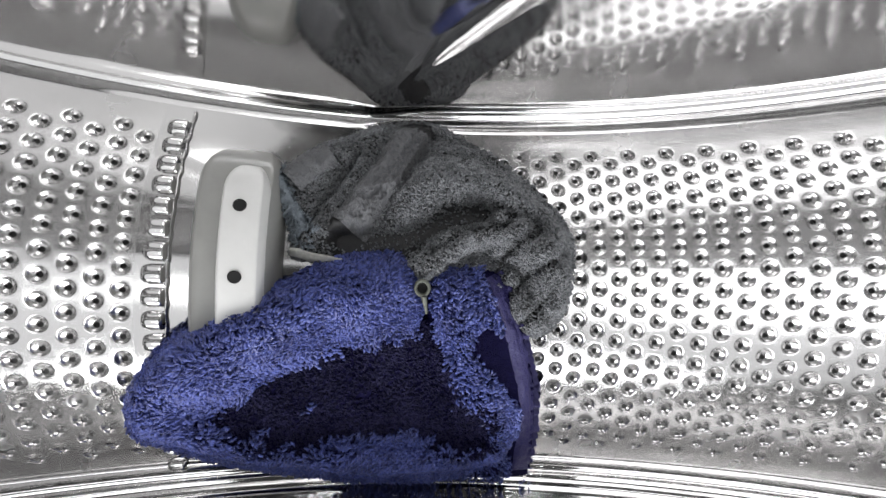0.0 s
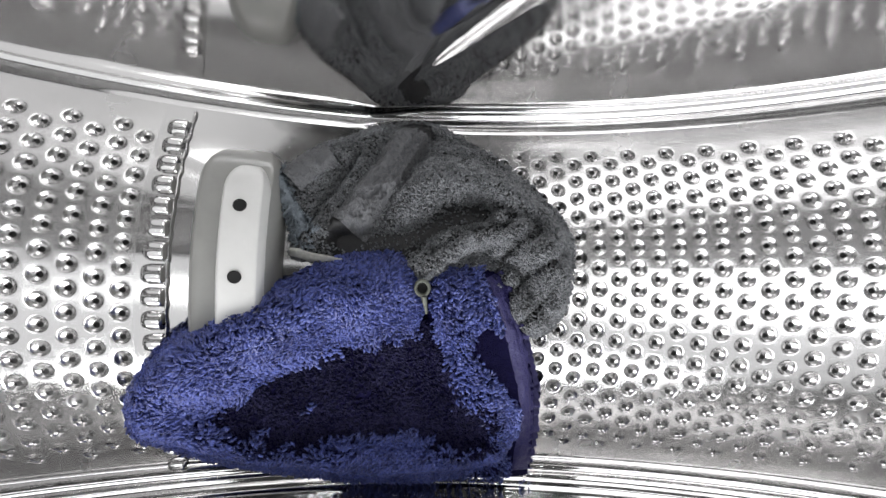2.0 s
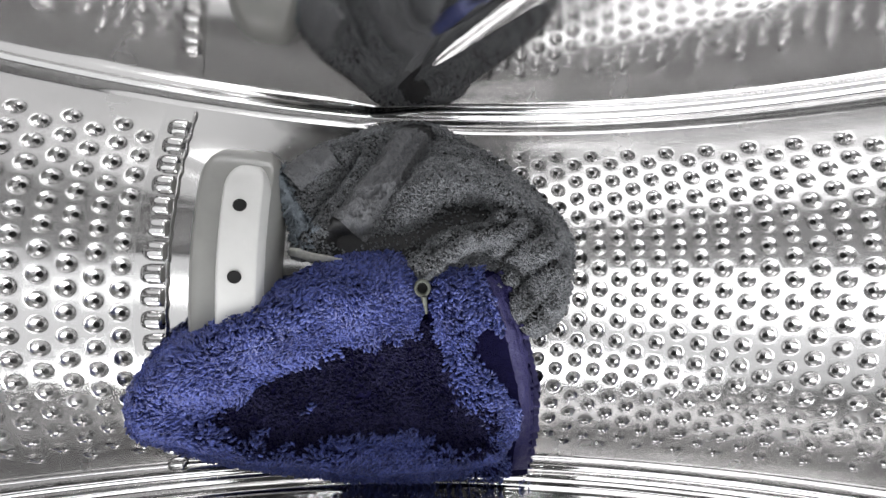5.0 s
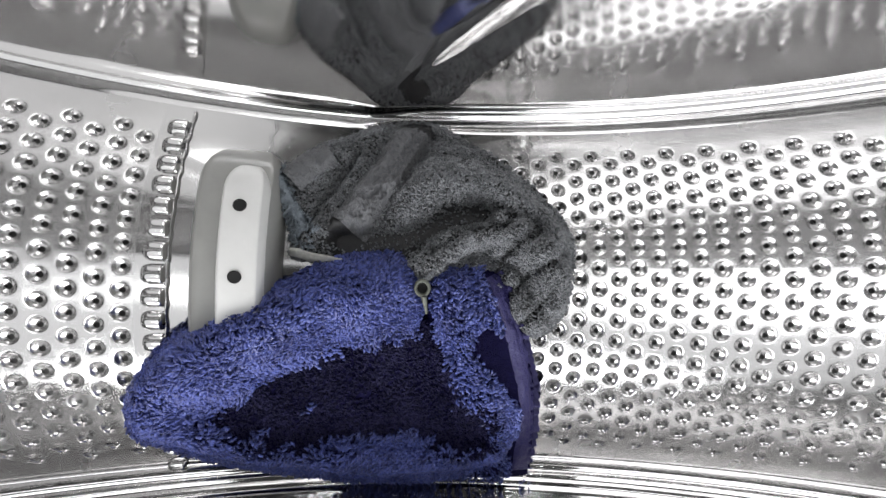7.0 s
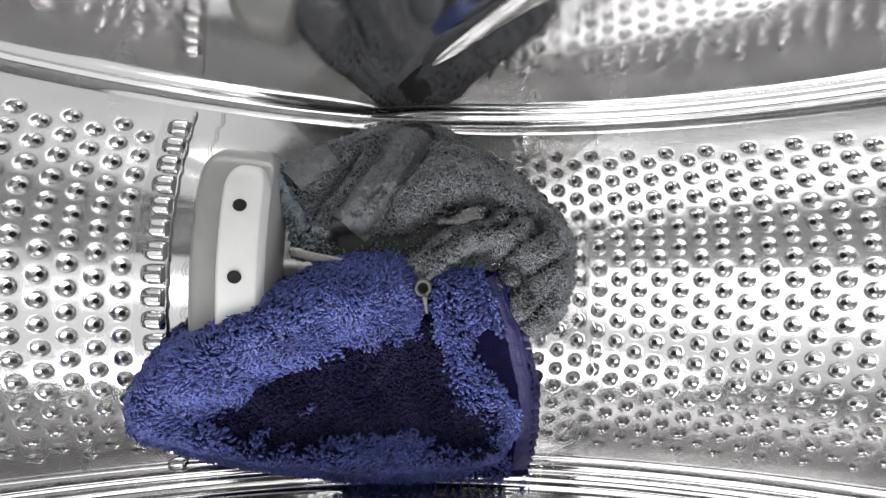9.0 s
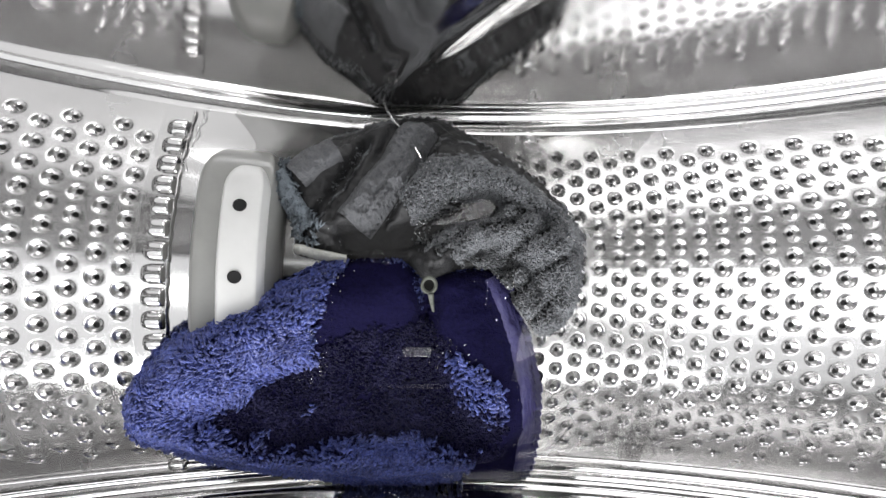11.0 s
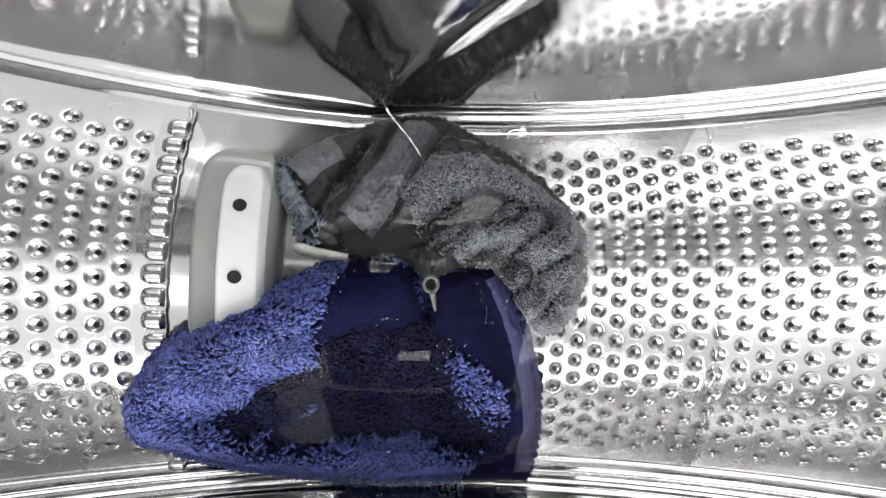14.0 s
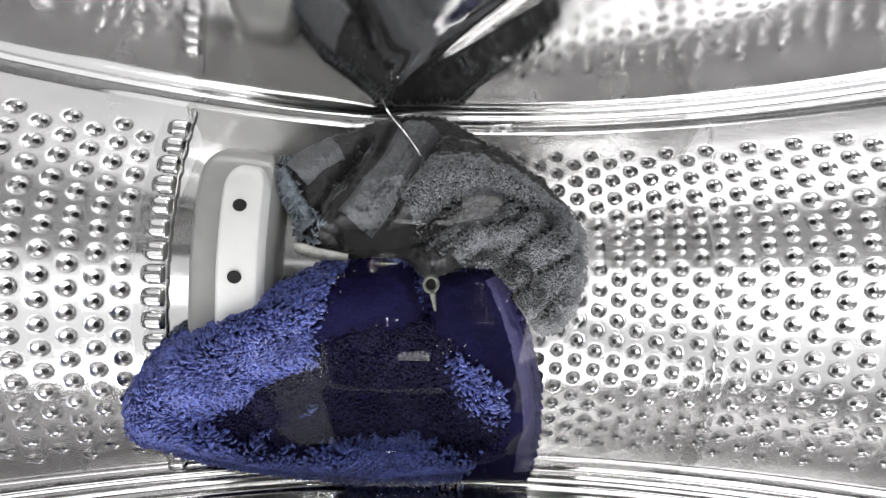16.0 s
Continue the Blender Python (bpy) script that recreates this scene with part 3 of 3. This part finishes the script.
GREY_CREASE_C = [(0.084, 0.0195, 0.0130), (0.104, 0.0172, 0.0170), (0.113, 0.0077, 0.0160)]
GREY_PIT = [(-0.080, 0.0244, 0), (-0.044, 0.0250, 0), (-0.005, 0.0258, 0)]
GREY_PIT_B = [(-0.005, 0.0258, 0), (0.011, 0.0308, 0), (0.034, 0.0359, 0), (0.061, 0.0383, 0)]
CORNER = [(0.122, -0.0560, 0), (0.114, -0.0687, 0), (0.082, -0.0820, 0), (0.050, -0.0880, 0)]
GREY_WRINKLES = [
    [(0.078, 0.0164, 0.0140), (0.090, 0.0236, 0.0180), (0.121, 0.0292, 0.0200)],
    [(0.092, 0.0077, 0.0140), (0.117, 0.0161, 0.0180), (0.142, 0.0223, 0.0160)],
    [(0.109, -0.0021, 0.0100), (0.130, 0.0079, 0.0140)],
    [(0.015, 0.0221, 0.0120), (0.049, 0.0294, 0.0170), (0.087, 0.0326, 0.0190)],
    [(0.055, 0.0418, 0.0170), (0.087, 0.0383, 0.0190), (0.119, 0.0313, 0.0190)],
    [(-0.106, 0.0316, 0.0100), (-0.085, 0.0449, 0.0100), (-0.061, 0.0620, 0.0100)],
    [(0.034, 0.0173, 0.0120), (0.061, 0.0228, 0.0160), (0.079, 0.0255, 0.0180)]]
HOLLOW = [(-0.163, -0.0436, 0.0060), (-0.109, -0.0306, 0.0040), (-0.053, -0.0211, 0.0040), (0.001, -0.0186, 0.0040)]
HOLLOW_LOW = [(-0.122, -0.0479, 0.0040), (-0.053, -0.0417, 0.0030), (0.006, -0.0390, 0.0030), (0.053, -0.0484, 0.0050)]
SLIT = [(0.009, 0.0116, 0.0060), (0.012, -0.0008, 0.0060), (0.014, -0.0184, 0.0050), (0.023, -0.0332, 0.0040)]
BAND = [(-0.006, 0.0725, 0.0120), (-0.030, 0.0519, 0.0135), (-0.069, 0.0299, 0.0105)]
CUFF = [(-0.144, 0.0478, 0.0090), (-0.131, 0.0389, 0.0110), (-0.110, 0.0273, 0.0110)]
RING = [(0.006, 0.0091, 0.0125), (0.009, 0.0052, 0.0120), (0.013, 0.0017, 0.0110)]


# the parts of each towel that stay above the water
BLUE_DRY = [(-0.073, 0.0184), (-0.092, 0.006), (-0.100, -0.0092), (-0.100, -0.0214), (-0.125, -0.0336), (-0.072, -0.034), (-0.017, -0.0393), (0.035, -0.0405),
            (0.020, -0.0127), (0.054, -0.0167), (0.084, -0.0276), (0.089, -0.0374), (0.062, -0.060), (0.050, -0.095), (-0.30, -0.095), (-0.30, 0.03), (-0.10, 0.03)]
GREY_DRY = [(-0.020, 0.0440), (-0.006, 0.0547), (0.040, 0.0567), (0.086, 0.0522), (0.120, 0.0421), (0.165, 0.0300), (0.165, -0.010), (0.100, -0.010), (0.085, 0.0116),
            (0.049, 0.0175), (-0.004, 0.0236)]

GREY_DRY_RIM = [(-0.010, 0.0530, 0), (0.040, 0.0555, 0), (0.086, 0.0512, 0), (0.120, 0.0411, 0), (0.140, 0.025, 0)]


def build_blue():
    towel = tagged(new("blue_towel", None), "wet royal blue terry towel folded on the drum floor", "towel")
    pits = [(HOLLOW, 0.0115, 0.92), (HOLLOW_LOW, 0.0105, 0.92), (SLIT, 0.0030, 0.7), (CORNER, 0.0075, 0.7)]
    grid = cloth(BLUE_EDGE, (-0.05, -0.033), BLUE_FOLDS, [], 0.0055, 0.0014, 0.013, pits=pits)
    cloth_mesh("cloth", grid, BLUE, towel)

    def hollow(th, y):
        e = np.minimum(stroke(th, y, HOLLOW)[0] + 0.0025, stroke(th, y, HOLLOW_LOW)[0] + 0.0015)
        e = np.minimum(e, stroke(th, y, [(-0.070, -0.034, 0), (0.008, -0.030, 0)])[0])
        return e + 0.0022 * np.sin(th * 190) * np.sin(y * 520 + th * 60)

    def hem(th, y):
        """Where the loops are missing or flat; left off in hollow and slit to darken them like shade."""
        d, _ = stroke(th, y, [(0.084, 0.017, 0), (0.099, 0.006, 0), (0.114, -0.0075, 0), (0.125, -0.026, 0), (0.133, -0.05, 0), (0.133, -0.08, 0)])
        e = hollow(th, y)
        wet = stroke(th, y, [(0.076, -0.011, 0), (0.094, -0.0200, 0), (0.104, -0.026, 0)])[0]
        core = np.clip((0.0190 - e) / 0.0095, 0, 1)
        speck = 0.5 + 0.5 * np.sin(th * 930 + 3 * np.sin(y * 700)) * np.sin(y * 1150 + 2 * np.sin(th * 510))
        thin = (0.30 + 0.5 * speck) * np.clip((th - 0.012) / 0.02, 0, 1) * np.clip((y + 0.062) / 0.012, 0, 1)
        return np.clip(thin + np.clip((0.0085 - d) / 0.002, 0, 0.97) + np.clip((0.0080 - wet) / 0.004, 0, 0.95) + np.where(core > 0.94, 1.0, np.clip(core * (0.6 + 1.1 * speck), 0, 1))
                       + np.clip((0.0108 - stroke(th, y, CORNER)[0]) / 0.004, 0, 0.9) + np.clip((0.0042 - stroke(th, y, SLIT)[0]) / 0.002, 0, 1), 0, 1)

    dry = lambda th, y: inside(th, y, BLUE_DRY)
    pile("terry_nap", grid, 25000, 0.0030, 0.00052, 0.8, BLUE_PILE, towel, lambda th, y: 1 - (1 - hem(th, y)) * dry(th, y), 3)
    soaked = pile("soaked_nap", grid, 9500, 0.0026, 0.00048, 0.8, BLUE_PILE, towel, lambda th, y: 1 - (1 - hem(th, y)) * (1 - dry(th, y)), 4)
    # short dark loops fill the hollow in place of its shade
    pile("wet_shade_nap", grid, 11000, 0.0015, 0.00036, 0.9, BLUE_WET_SHADE, towel, lambda th, y: 1 - np.clip((0.0190 - hollow(th, y)) / 0.004, 0, 1), 8)
    ribbon("woven_hem", grid, [(0.077, 0.0150), (0.092, 0.0040), (0.105, -0.0086), (0.119, -0.0269), (0.126, -0.0486), (0.126, -0.074)], 0.0046, BLUE_WOVEN, towel, 0.0007)
    edge = lambda th, y: np.exp(-(stroke(th, y, [(-0.073, 0.0184, 0), (-0.092, 0.006, 0), (-0.100, -0.0092, 0), (-0.100, -0.0214, 0)])[0] / 0.0035) ** 2) \
        + 0.5 * np.exp(-(stroke(th, y, [(0.030, -0.0127, 0), (0.060, -0.0200, 0), (0.084, -0.0300, 0)])[0] / 0.0045) ** 2)
    return towel, soaked, glint_beads(grid, 210, edge, towel, 11)


def build_grey():
    towel = tagged(new("grey_towel", None), "wet charcoal grey terry towel heaped beside the blue one", "towel")
    creases = [(GREY_CREASE, 0.0040, 0.010), (GREY_CREASE_B, 0.0025, 0.006), (GREY_CREASE_C, 0.0025, 0.007)]
    creases += [(line, 0.0022, 0.0060) for line in GREY_WRINKLES]
    for off in (-0.0205, 0.0205):
        creases.append(([(a + off, b - off * 0.10, c) for a, b, c in BAND], 0.0020, 0.0055 if off > 0 else 0.003))
    grid = cloth(GREY_EDGE, (0.03, 0.037), GREY_FOLDS, creases, 0.006, 0.0050, 0.011, 0.0, pits=[(GREY_PIT, 0.0050, 0.9), (GREY_PIT_B, 0.0055, 0.85)], fine=0.0009)
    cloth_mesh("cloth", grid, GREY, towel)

    def band_and_shade(th, y):
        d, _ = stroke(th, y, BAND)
        # loops also left off in pits and creases; dark cloth imitates their shade
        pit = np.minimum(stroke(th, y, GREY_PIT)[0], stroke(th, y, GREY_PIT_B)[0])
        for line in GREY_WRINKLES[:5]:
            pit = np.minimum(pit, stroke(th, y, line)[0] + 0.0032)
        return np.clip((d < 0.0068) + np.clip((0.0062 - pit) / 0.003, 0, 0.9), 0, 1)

    dry = lambda th, y: inside(th, y, GREY_DRY)
    pile("terry_nap", grid, 19000, 0.0012, 0.00040, 0.9, GREY_PILE, towel, lambda th, y: 1 - (1 - band_and_shade(th, y)) * dry(th, y), 5)
    soaked = pile("soaked_nap", grid, 14000, 0.0011, 0.00038, 0.9, GREY_PILE, towel, lambda th, y: 1 - (1 - band_and_shade(th, y)) * (1 - dry(th, y)), 6)
    fray = lambda th, y: 1.0 - (stroke(th, y, CUFF)[0] < 0.0042)
    tagged(pile("fray", grid, 420, 0.0032, 0.00040, 0.8, PALE_GREY, towel, fray, 7), "pale blue-grey frayed loops")
    tagged(ribbon("woven_band", grid, BAND, 0.0076, GREY_WOVEN, towel, 0.0013, 150, 32, 0.0006), "woven border with wavy ribs")
    tagged(ribbon("label_strip", grid, [(-0.123, 0.0212), (-0.100, 0.0192), (-0.074, 0.0180)], 0.0017, TAG_CLOTH, towel, 0.004, 12, 6), "pale folded label")
    tagged(ribbon("flap", grid, [(-0.128, 0.0468), (-0.112, 0.0535), (-0.092, 0.0590)], 0.0066, GREY_WOVEN, towel, 0.0035, 50), "smooth blue-grey folded hem")
    tagged(ribbon("cuff", grid, CUFF, 0.0038, PALE_GREY, towel, 0.0030, 50), "pale blue-grey frayed edge")
    rim = lambda th, y: inside(th, y, GREY_DRY) * (0.15 + np.exp(-(stroke(th, y, GREY_CREASE)[0] / 0.006) ** 2) + np.exp(-(stroke(th, y, GREY_DRY_RIM)[0] / 0.004) ** 2)) \
        + np.exp(-(stroke(th, y, CUFF)[0] / 0.003) ** 2)
    return towel, soaked, glint_beads(grid, 420, rim, towel, 12)


def build_loop(towel):
    m = wall_frame(RING[0][0], RING[0][1], RING[0][2])
    vs, fs = [], []
    for i in range(28):
        a = i * 2 * math.pi / 28
        for j in range(8):
            b = j * math.pi / 4
            r = 0.0024 + 0.0006 * math.cos(b)
            vs.append(m @ Vector((r * math.cos(a), r * math.sin(a) * 1.1, 0.0009 * math.sin(b))))
    for i in range(28):
        for j in range(8):
            fs.append((i * 8 + j, ((i + 1) % 28) * 8 + j, ((i + 1) % 28) * 8 + (j + 1) % 8, i * 8 + (j + 1) % 8))
    ob = mesh_object("hanging_loop", vs, fs, LOOP, towel)
    tagged(ob, "grey-green ring-shaped loop")
    vs, fs = [], []
    for i in range(13):
        t = i / 12
        for j in range(6):
            a = j * math.pi / 3
            r = 0.0011 * (1 - 0.6 * t)
            vs.append(m @ Vector((0.0006 + 0.0012 * t + r * math.cos(a), -0.0030 - 0.0065 * t, 0.0004 - 0.001 * t + r * math.sin(a))))
    for i in range(12):
        for j in range(6):
            fs.append((i * 6 + j, i * 6 + (j + 1) % 6, i * 6 + 6 + (j + 1) % 6, i * 6 + 6 + j))
    tagged(mesh_object("loop_stem", vs, fs, LOOP, towel), "grey-green stitched tail")
    # a shallow black sheet stands in for the shade inside the ring
    vs = [m @ Vector((0.0021 * math.cos(k * math.pi / 8), 0.0023 * math.sin(k * math.pi / 8), -0.0004)) for k in range(16)]
    vs += [m @ Vector((0.0, 0.0, -0.0012))]
    tagged(mesh_object("eyelet", vs, [(k, (k + 1) % 16, 16) for k in range(16)], BLACK, towel), "black sheet in place of the ring's dark opening")


def glint_beads(grid, count, spread, towel, seed):
    """Small bright beads that stand in for glints of wet loops along the water's edge."""
    rng = np.random.default_rng(seed)
    th, y, h = grid
    w = spread(th, y).ravel()
    k = rng.choice(len(w), count, p=w / w.sum())
    p = drum_points(th.ravel()[k] + rng.normal(0, 0.004, count), y.ravel()[k] + rng.normal(0, 0.0012, count), h.ravel()[k] + rng.uniform(0.0008, 0.0020, count))
    r = rng.uniform(0.00014, 0.00042, count)
    ball = np.array([[1, 0, 0], [-1, 0, 0], [0, 1, 0], [0, -1, 0], [0, 0, 1], [0, 0, -1]], float)
    tri = np.array([[0, 2, 4], [2, 1, 4], [1, 3, 4], [3, 0, 4], [2, 0, 5], [1, 2, 5], [3, 1, 5], [0, 3, 5]])
    v = (p[:, None] + ball[None] * r[:, None, None] * rng.uniform(0.7, 1.5, (count, 1, 3))).reshape(-1, 3)
    f = (np.arange(count)[:, None, None] * 6 + tri[None]).reshape(-1, 3)
    ob = mesh_object("glint_bead", v.tolist(), f.tolist(), WET_GLINT, towel)
    return tagged(ob, "bright specks in place of glints on the wet loops", kind="stuff")


BLUE_TOWEL, BLUE_SOAKED, BLUE_GLINTS = build_blue()
GREY_TOWEL, GREY_SOAKED, GREY_GLINTS = build_grey()
build_loop(GREY_TOWEL)


# ---- water ----
def build_water():
    """The pool on the drum's floor, a solid with a flat top across and a rounded underside."""
    n, k = 48, 30
    turn = WORLD @ Matrix.Rotation(-0.03, 4, "Y")

    def floor(y):
        return prof(y) if y < 0.066 else prof(0.066) + 0.15 * (y - 0.066)

    vs, fs = [], []
    for i in range(n + 1):
        y = -0.0855 + 0.1745 * i / n
        for j in range(k + 1):
            x = 0.15 * (-1 + 2 * j / k)
            vs.append(turn @ Vector((x, y, -floor(y))))
    top = len(vs)
    for i in range(n + 1):
        y = -0.0855 + 0.1745 * i / n
        for j in range(k + 1):
            x = 0.15 * (-1 + 2 * j / k)
            vs.append(turn @ Vector((x, y, -floor(y) - 0.004 - 0.022 * (1 - (x / 0.15) ** 2))))
    w = k + 1
    for i in range(n):
        for j in range(k):
            q = i * w + j
            fs.append((q, q + 1, q + w + 1, q + w))
            fs.append((top + q, top + q + w, top + q + w + 1, top + q + 1))
    for i in range(n):
        a, b = i * w, i * w + k
        fs.append((a, a + w, top + a + w, top + a))
        fs.append((b, top + b, top + b + w, b + w))
    for j in range(k):
        a, b = j, n * w + j
        fs.append((a, top + a, top + a + 1, a + 1))
        fs.append((b, b + 1, top + b + 1, top + b))
    ob = mesh_object("water", vs, fs, WATER)
    ob.visible_shadow = False
    return tagged(ob, "clear shallow water rising on the drum floor", "water", kind="structure")


POOL = build_water()


def build_bubble(name, th, y, r, label):
    """A thin dome of water film that floats on the pool."""
    m = wall_frame(th, y, 0.0003)
    vs, fs = [], []
    for i in range(9):
        a = math.pi / 2 * i / 8
        for j in range(28):
            c = j * math.pi / 14
            vs.append(m @ Vector((r * math.cos(a) * math.cos(c), r * math.cos(a) * math.sin(c), 0.55 * r * math.sin(a))))
    for i in range(8):
        for j in range(28):
            fs.append((i * 28 + j, i * 28 + (j + 1) % 28, i * 28 + 28 + (j + 1) % 28, i * 28 + 28 + j))
    ob = mesh_object(name, vs, fs, FILM)
    ob.visible_shadow = False
    return tagged(ob, label, "bubble")


BUBBLES = [build_bubble("bubble", 0.111, 0.0717, 0.0056, "clear round bubble drifting on the water"),
           build_bubble("bubble", 0.196, 0.0332, 0.0024, "small clear bubble floating on the water")]


def build_meniscus():
    """A metal-bright bead along the grey towel's border, in place of the reflection on the water's edge."""
    line = [(-0.039, 0.0796), (-0.035, 0.0794), (-0.029, 0.0770), (-0.015, 0.0692), (-0.004, 0.0626), (0.001, 0.0583)]
    p = np.array(line)
    s = np.linspace(0, len(line) - 1, 40)
    th, y = np.interp(s, range(len(line)), p[:, 0]), np.interp(s, range(len(line)), p[:, 1])
    k = np.array([0.2, 0.2, 0.2, 0.2, 0.2])
    th[2:-2], y[2:-2] = np.convolve(th, k, "valid"), np.convolve(y, k, "valid")
    high = np.interp(s, [0, 1, 2, 5], [0.0170, 0.0097, 0.0064, 0.0090])
    vs, fs = [], []
    for i in range(40):
        m = wall_frame(th[i], y[i], high[i])
        r = 0.00060 * (0.4 + 0.6 * math.sin(math.pi * i / 39))
        for j in range(8):
            a = j * math.pi / 4
            vs.append(m @ Vector((r * math.cos(a), 0, r * math.sin(a))))
    for i in range(39):
        for j in range(8):
            fs.append((i * 8 + j, i * 8 + (j + 1) % 8, i * 8 + 8 + (j + 1) % 8, i * 8 + 8 + j))
    ob = mesh_object("meniscus_glint", vs, fs, WET_GLINT, POOL)
    return tagged(ob, "bright bead in place of the reflection along the cloth edge")


BEAD = build_meniscus()


def build_waterline(name):
    """The thin raised rim where the water meets the drum's wall, along the axis, in the drum's space."""
    vs, fs = [], []
    n = 180
    for i in range(n + 1):
        y = 0.0815 - 0.1455 * i / n
        wave = 0.0016 * math.sin(y * 2 * math.pi / PITCH) + 0.0010 * noise.noise((y * 300, 1, 4)) + 2.2 * (y - 0.005) ** 2
        for off, lift in ((-0.0026, 0.0001), (-0.0016, 0.0005), (-0.0004, 0.0007), (0.0006, 0.0005), (0.0012, 0.0)):
            r = prof(y) - lift
            vs.append((r * math.sin(wave + off), y, -r * math.cos(wave + off)))
    for i in range(n):
        for j in range(4):
            q = i * 5 + j
            fs.append((q, q + 1, q + 6, q + 5))
    ob = mesh_object(name, vs, fs, FILM)
    ob.visible_shadow = False
    return tagged(ob, "thin glassy rim of water along the drum wall", "water", kind="structure")


WATERLINES = [build_waterline("water_edge_1"), build_waterline("water_edge_2")]
CLINGING = [build_bubble("bubble", th, y, r, "tiny clear bubble clinging to a drum dimple") for th, y, r in (
    (0.214, 0.0250, 0.0019), (0.205, 0.0190, 0.0024), (0.238, -0.0010, 0.0017), (0.252, -0.0125, 0.0019), (0.196, -0.0175, 0.0020),
    (0.243, -0.0205, 0.0016), (0.221, -0.0260, 0.0018), (0.206, -0.0052, 0.0015), (0.262, -0.0060, 0.0014))]


def motions():
    # the rims of the water climb both flanks of the drum
    shore = [(0.0, 0.060, -0.080), (6.2, 0.100, -0.090), (7.4, 0.118, -0.200), (8.0, 0.134, -0.209), (8.5, 0.1636, -0.212), (9.1, 0.1882, -0.216), (10.2, 0.228, -0.225),
             (11.3, 0.2632, -0.234), (12.0, 0.2807, -0.239), (13.0, 0.2944, -0.243), (16.0, 0.2985, -0.245)]
    for ob, k in zip(WATERLINES, (1, 2)):
        walk(ob, [(row[0], WORLD @ Matrix.Rotation(-row[k], 4, "Y")) for row in shore])
    for ob in CLINGING:
        walk(ob, [(0.0, Matrix.Translation((0, 0, -0.007))), (9.4, Matrix.Translation((0, 0, -0.006))), (11.2, Matrix()), (16.0, Matrix())])
    level = [(0.0, -0.0100), (4.0, -0.0060), (6.5, -0.0020), (7.4, 0.0001), (7.6, 0.0006), (8.0, 0.0017), (8.3, 0.0025), (8.6, 0.0034), (8.9, 0.0039),
             (9.2, 0.0044), (10.2, 0.0069), (11.3, 0.0093), (11.7, 0.0105), (12.1, 0.0112), (12.5, 0.0122), (13.0, 0.0126), (14.5, 0.0129), (16.0, 0.0131)]
    walk(POOL, [(t, Matrix.Translation((0, 0, z))) for t, z in level])
    # the bead clings to the cloth only once the water reaches it
    walk(BEAD, [(0.0, Matrix.Translation((0, 0, -0.02))), (9.4, Matrix.Translation((0, 0, -0.02))), (11.0, Matrix()), (16.0, Matrix())])
    # the bubbles ride on the water; the larger one drifts away from the wall
    drift = [(12.5, 0.0), (13.0, -0.0015), (14.5, -0.0053), (16.0, -0.0106)]
    for ob, far in zip(BUBBLES, (1.0, 0.0)):
        rows = []
        for t, z in level:
            d = far * np.interp(t, [q[0] for q in drift], [q[1] for q in drift])
            rows.append((t, Matrix.Translation((d, -0.25 * d, z))))
        walk(ob, rows)
    # the cloth loosens and floats up a little as it soaks
    float_up = [(0.0, 0.0), (8.0, 0.0), (9.2, 0.12), (10.2, 0.5), (11.3, 0.85), (12.5, 1.0), (16.0, 1.0)]
    walk(GREY_TOWEL, [(t, Matrix.Translation((0.003 * k, 0.0022 * k, 0.0035 * k))) for t, k in float_up])
    # loops under water sink into their cloth, so that its darker colour shows
    sag = [(0.0, 0.0), (8.6, 0.0), (9.3, 0.1), (10.2, 0.6), (11.2, 1.0), (16.0, 1.0)]
    for ob, far in ((BLUE_SOAKED, -0.0046), (GREY_SOAKED, -0.0023)):
        walk(ob, [(t, Matrix.Translation((0, 0, far * k))) for t, k in sag])
    # the glint beads come up through the loops as the cloth soaks
    for ob in (BLUE_GLINTS, GREY_GLINTS):
        walk(ob, [(t, Matrix.Translation((0, 0, -0.0045 * (1 - k)))) for t, k in sag])
    walk(BLUE_TOWEL, [(t, Matrix.Translation((0.0008 * k, 0.0, 0.0014 * k))) for t, k in float_up])


motions()
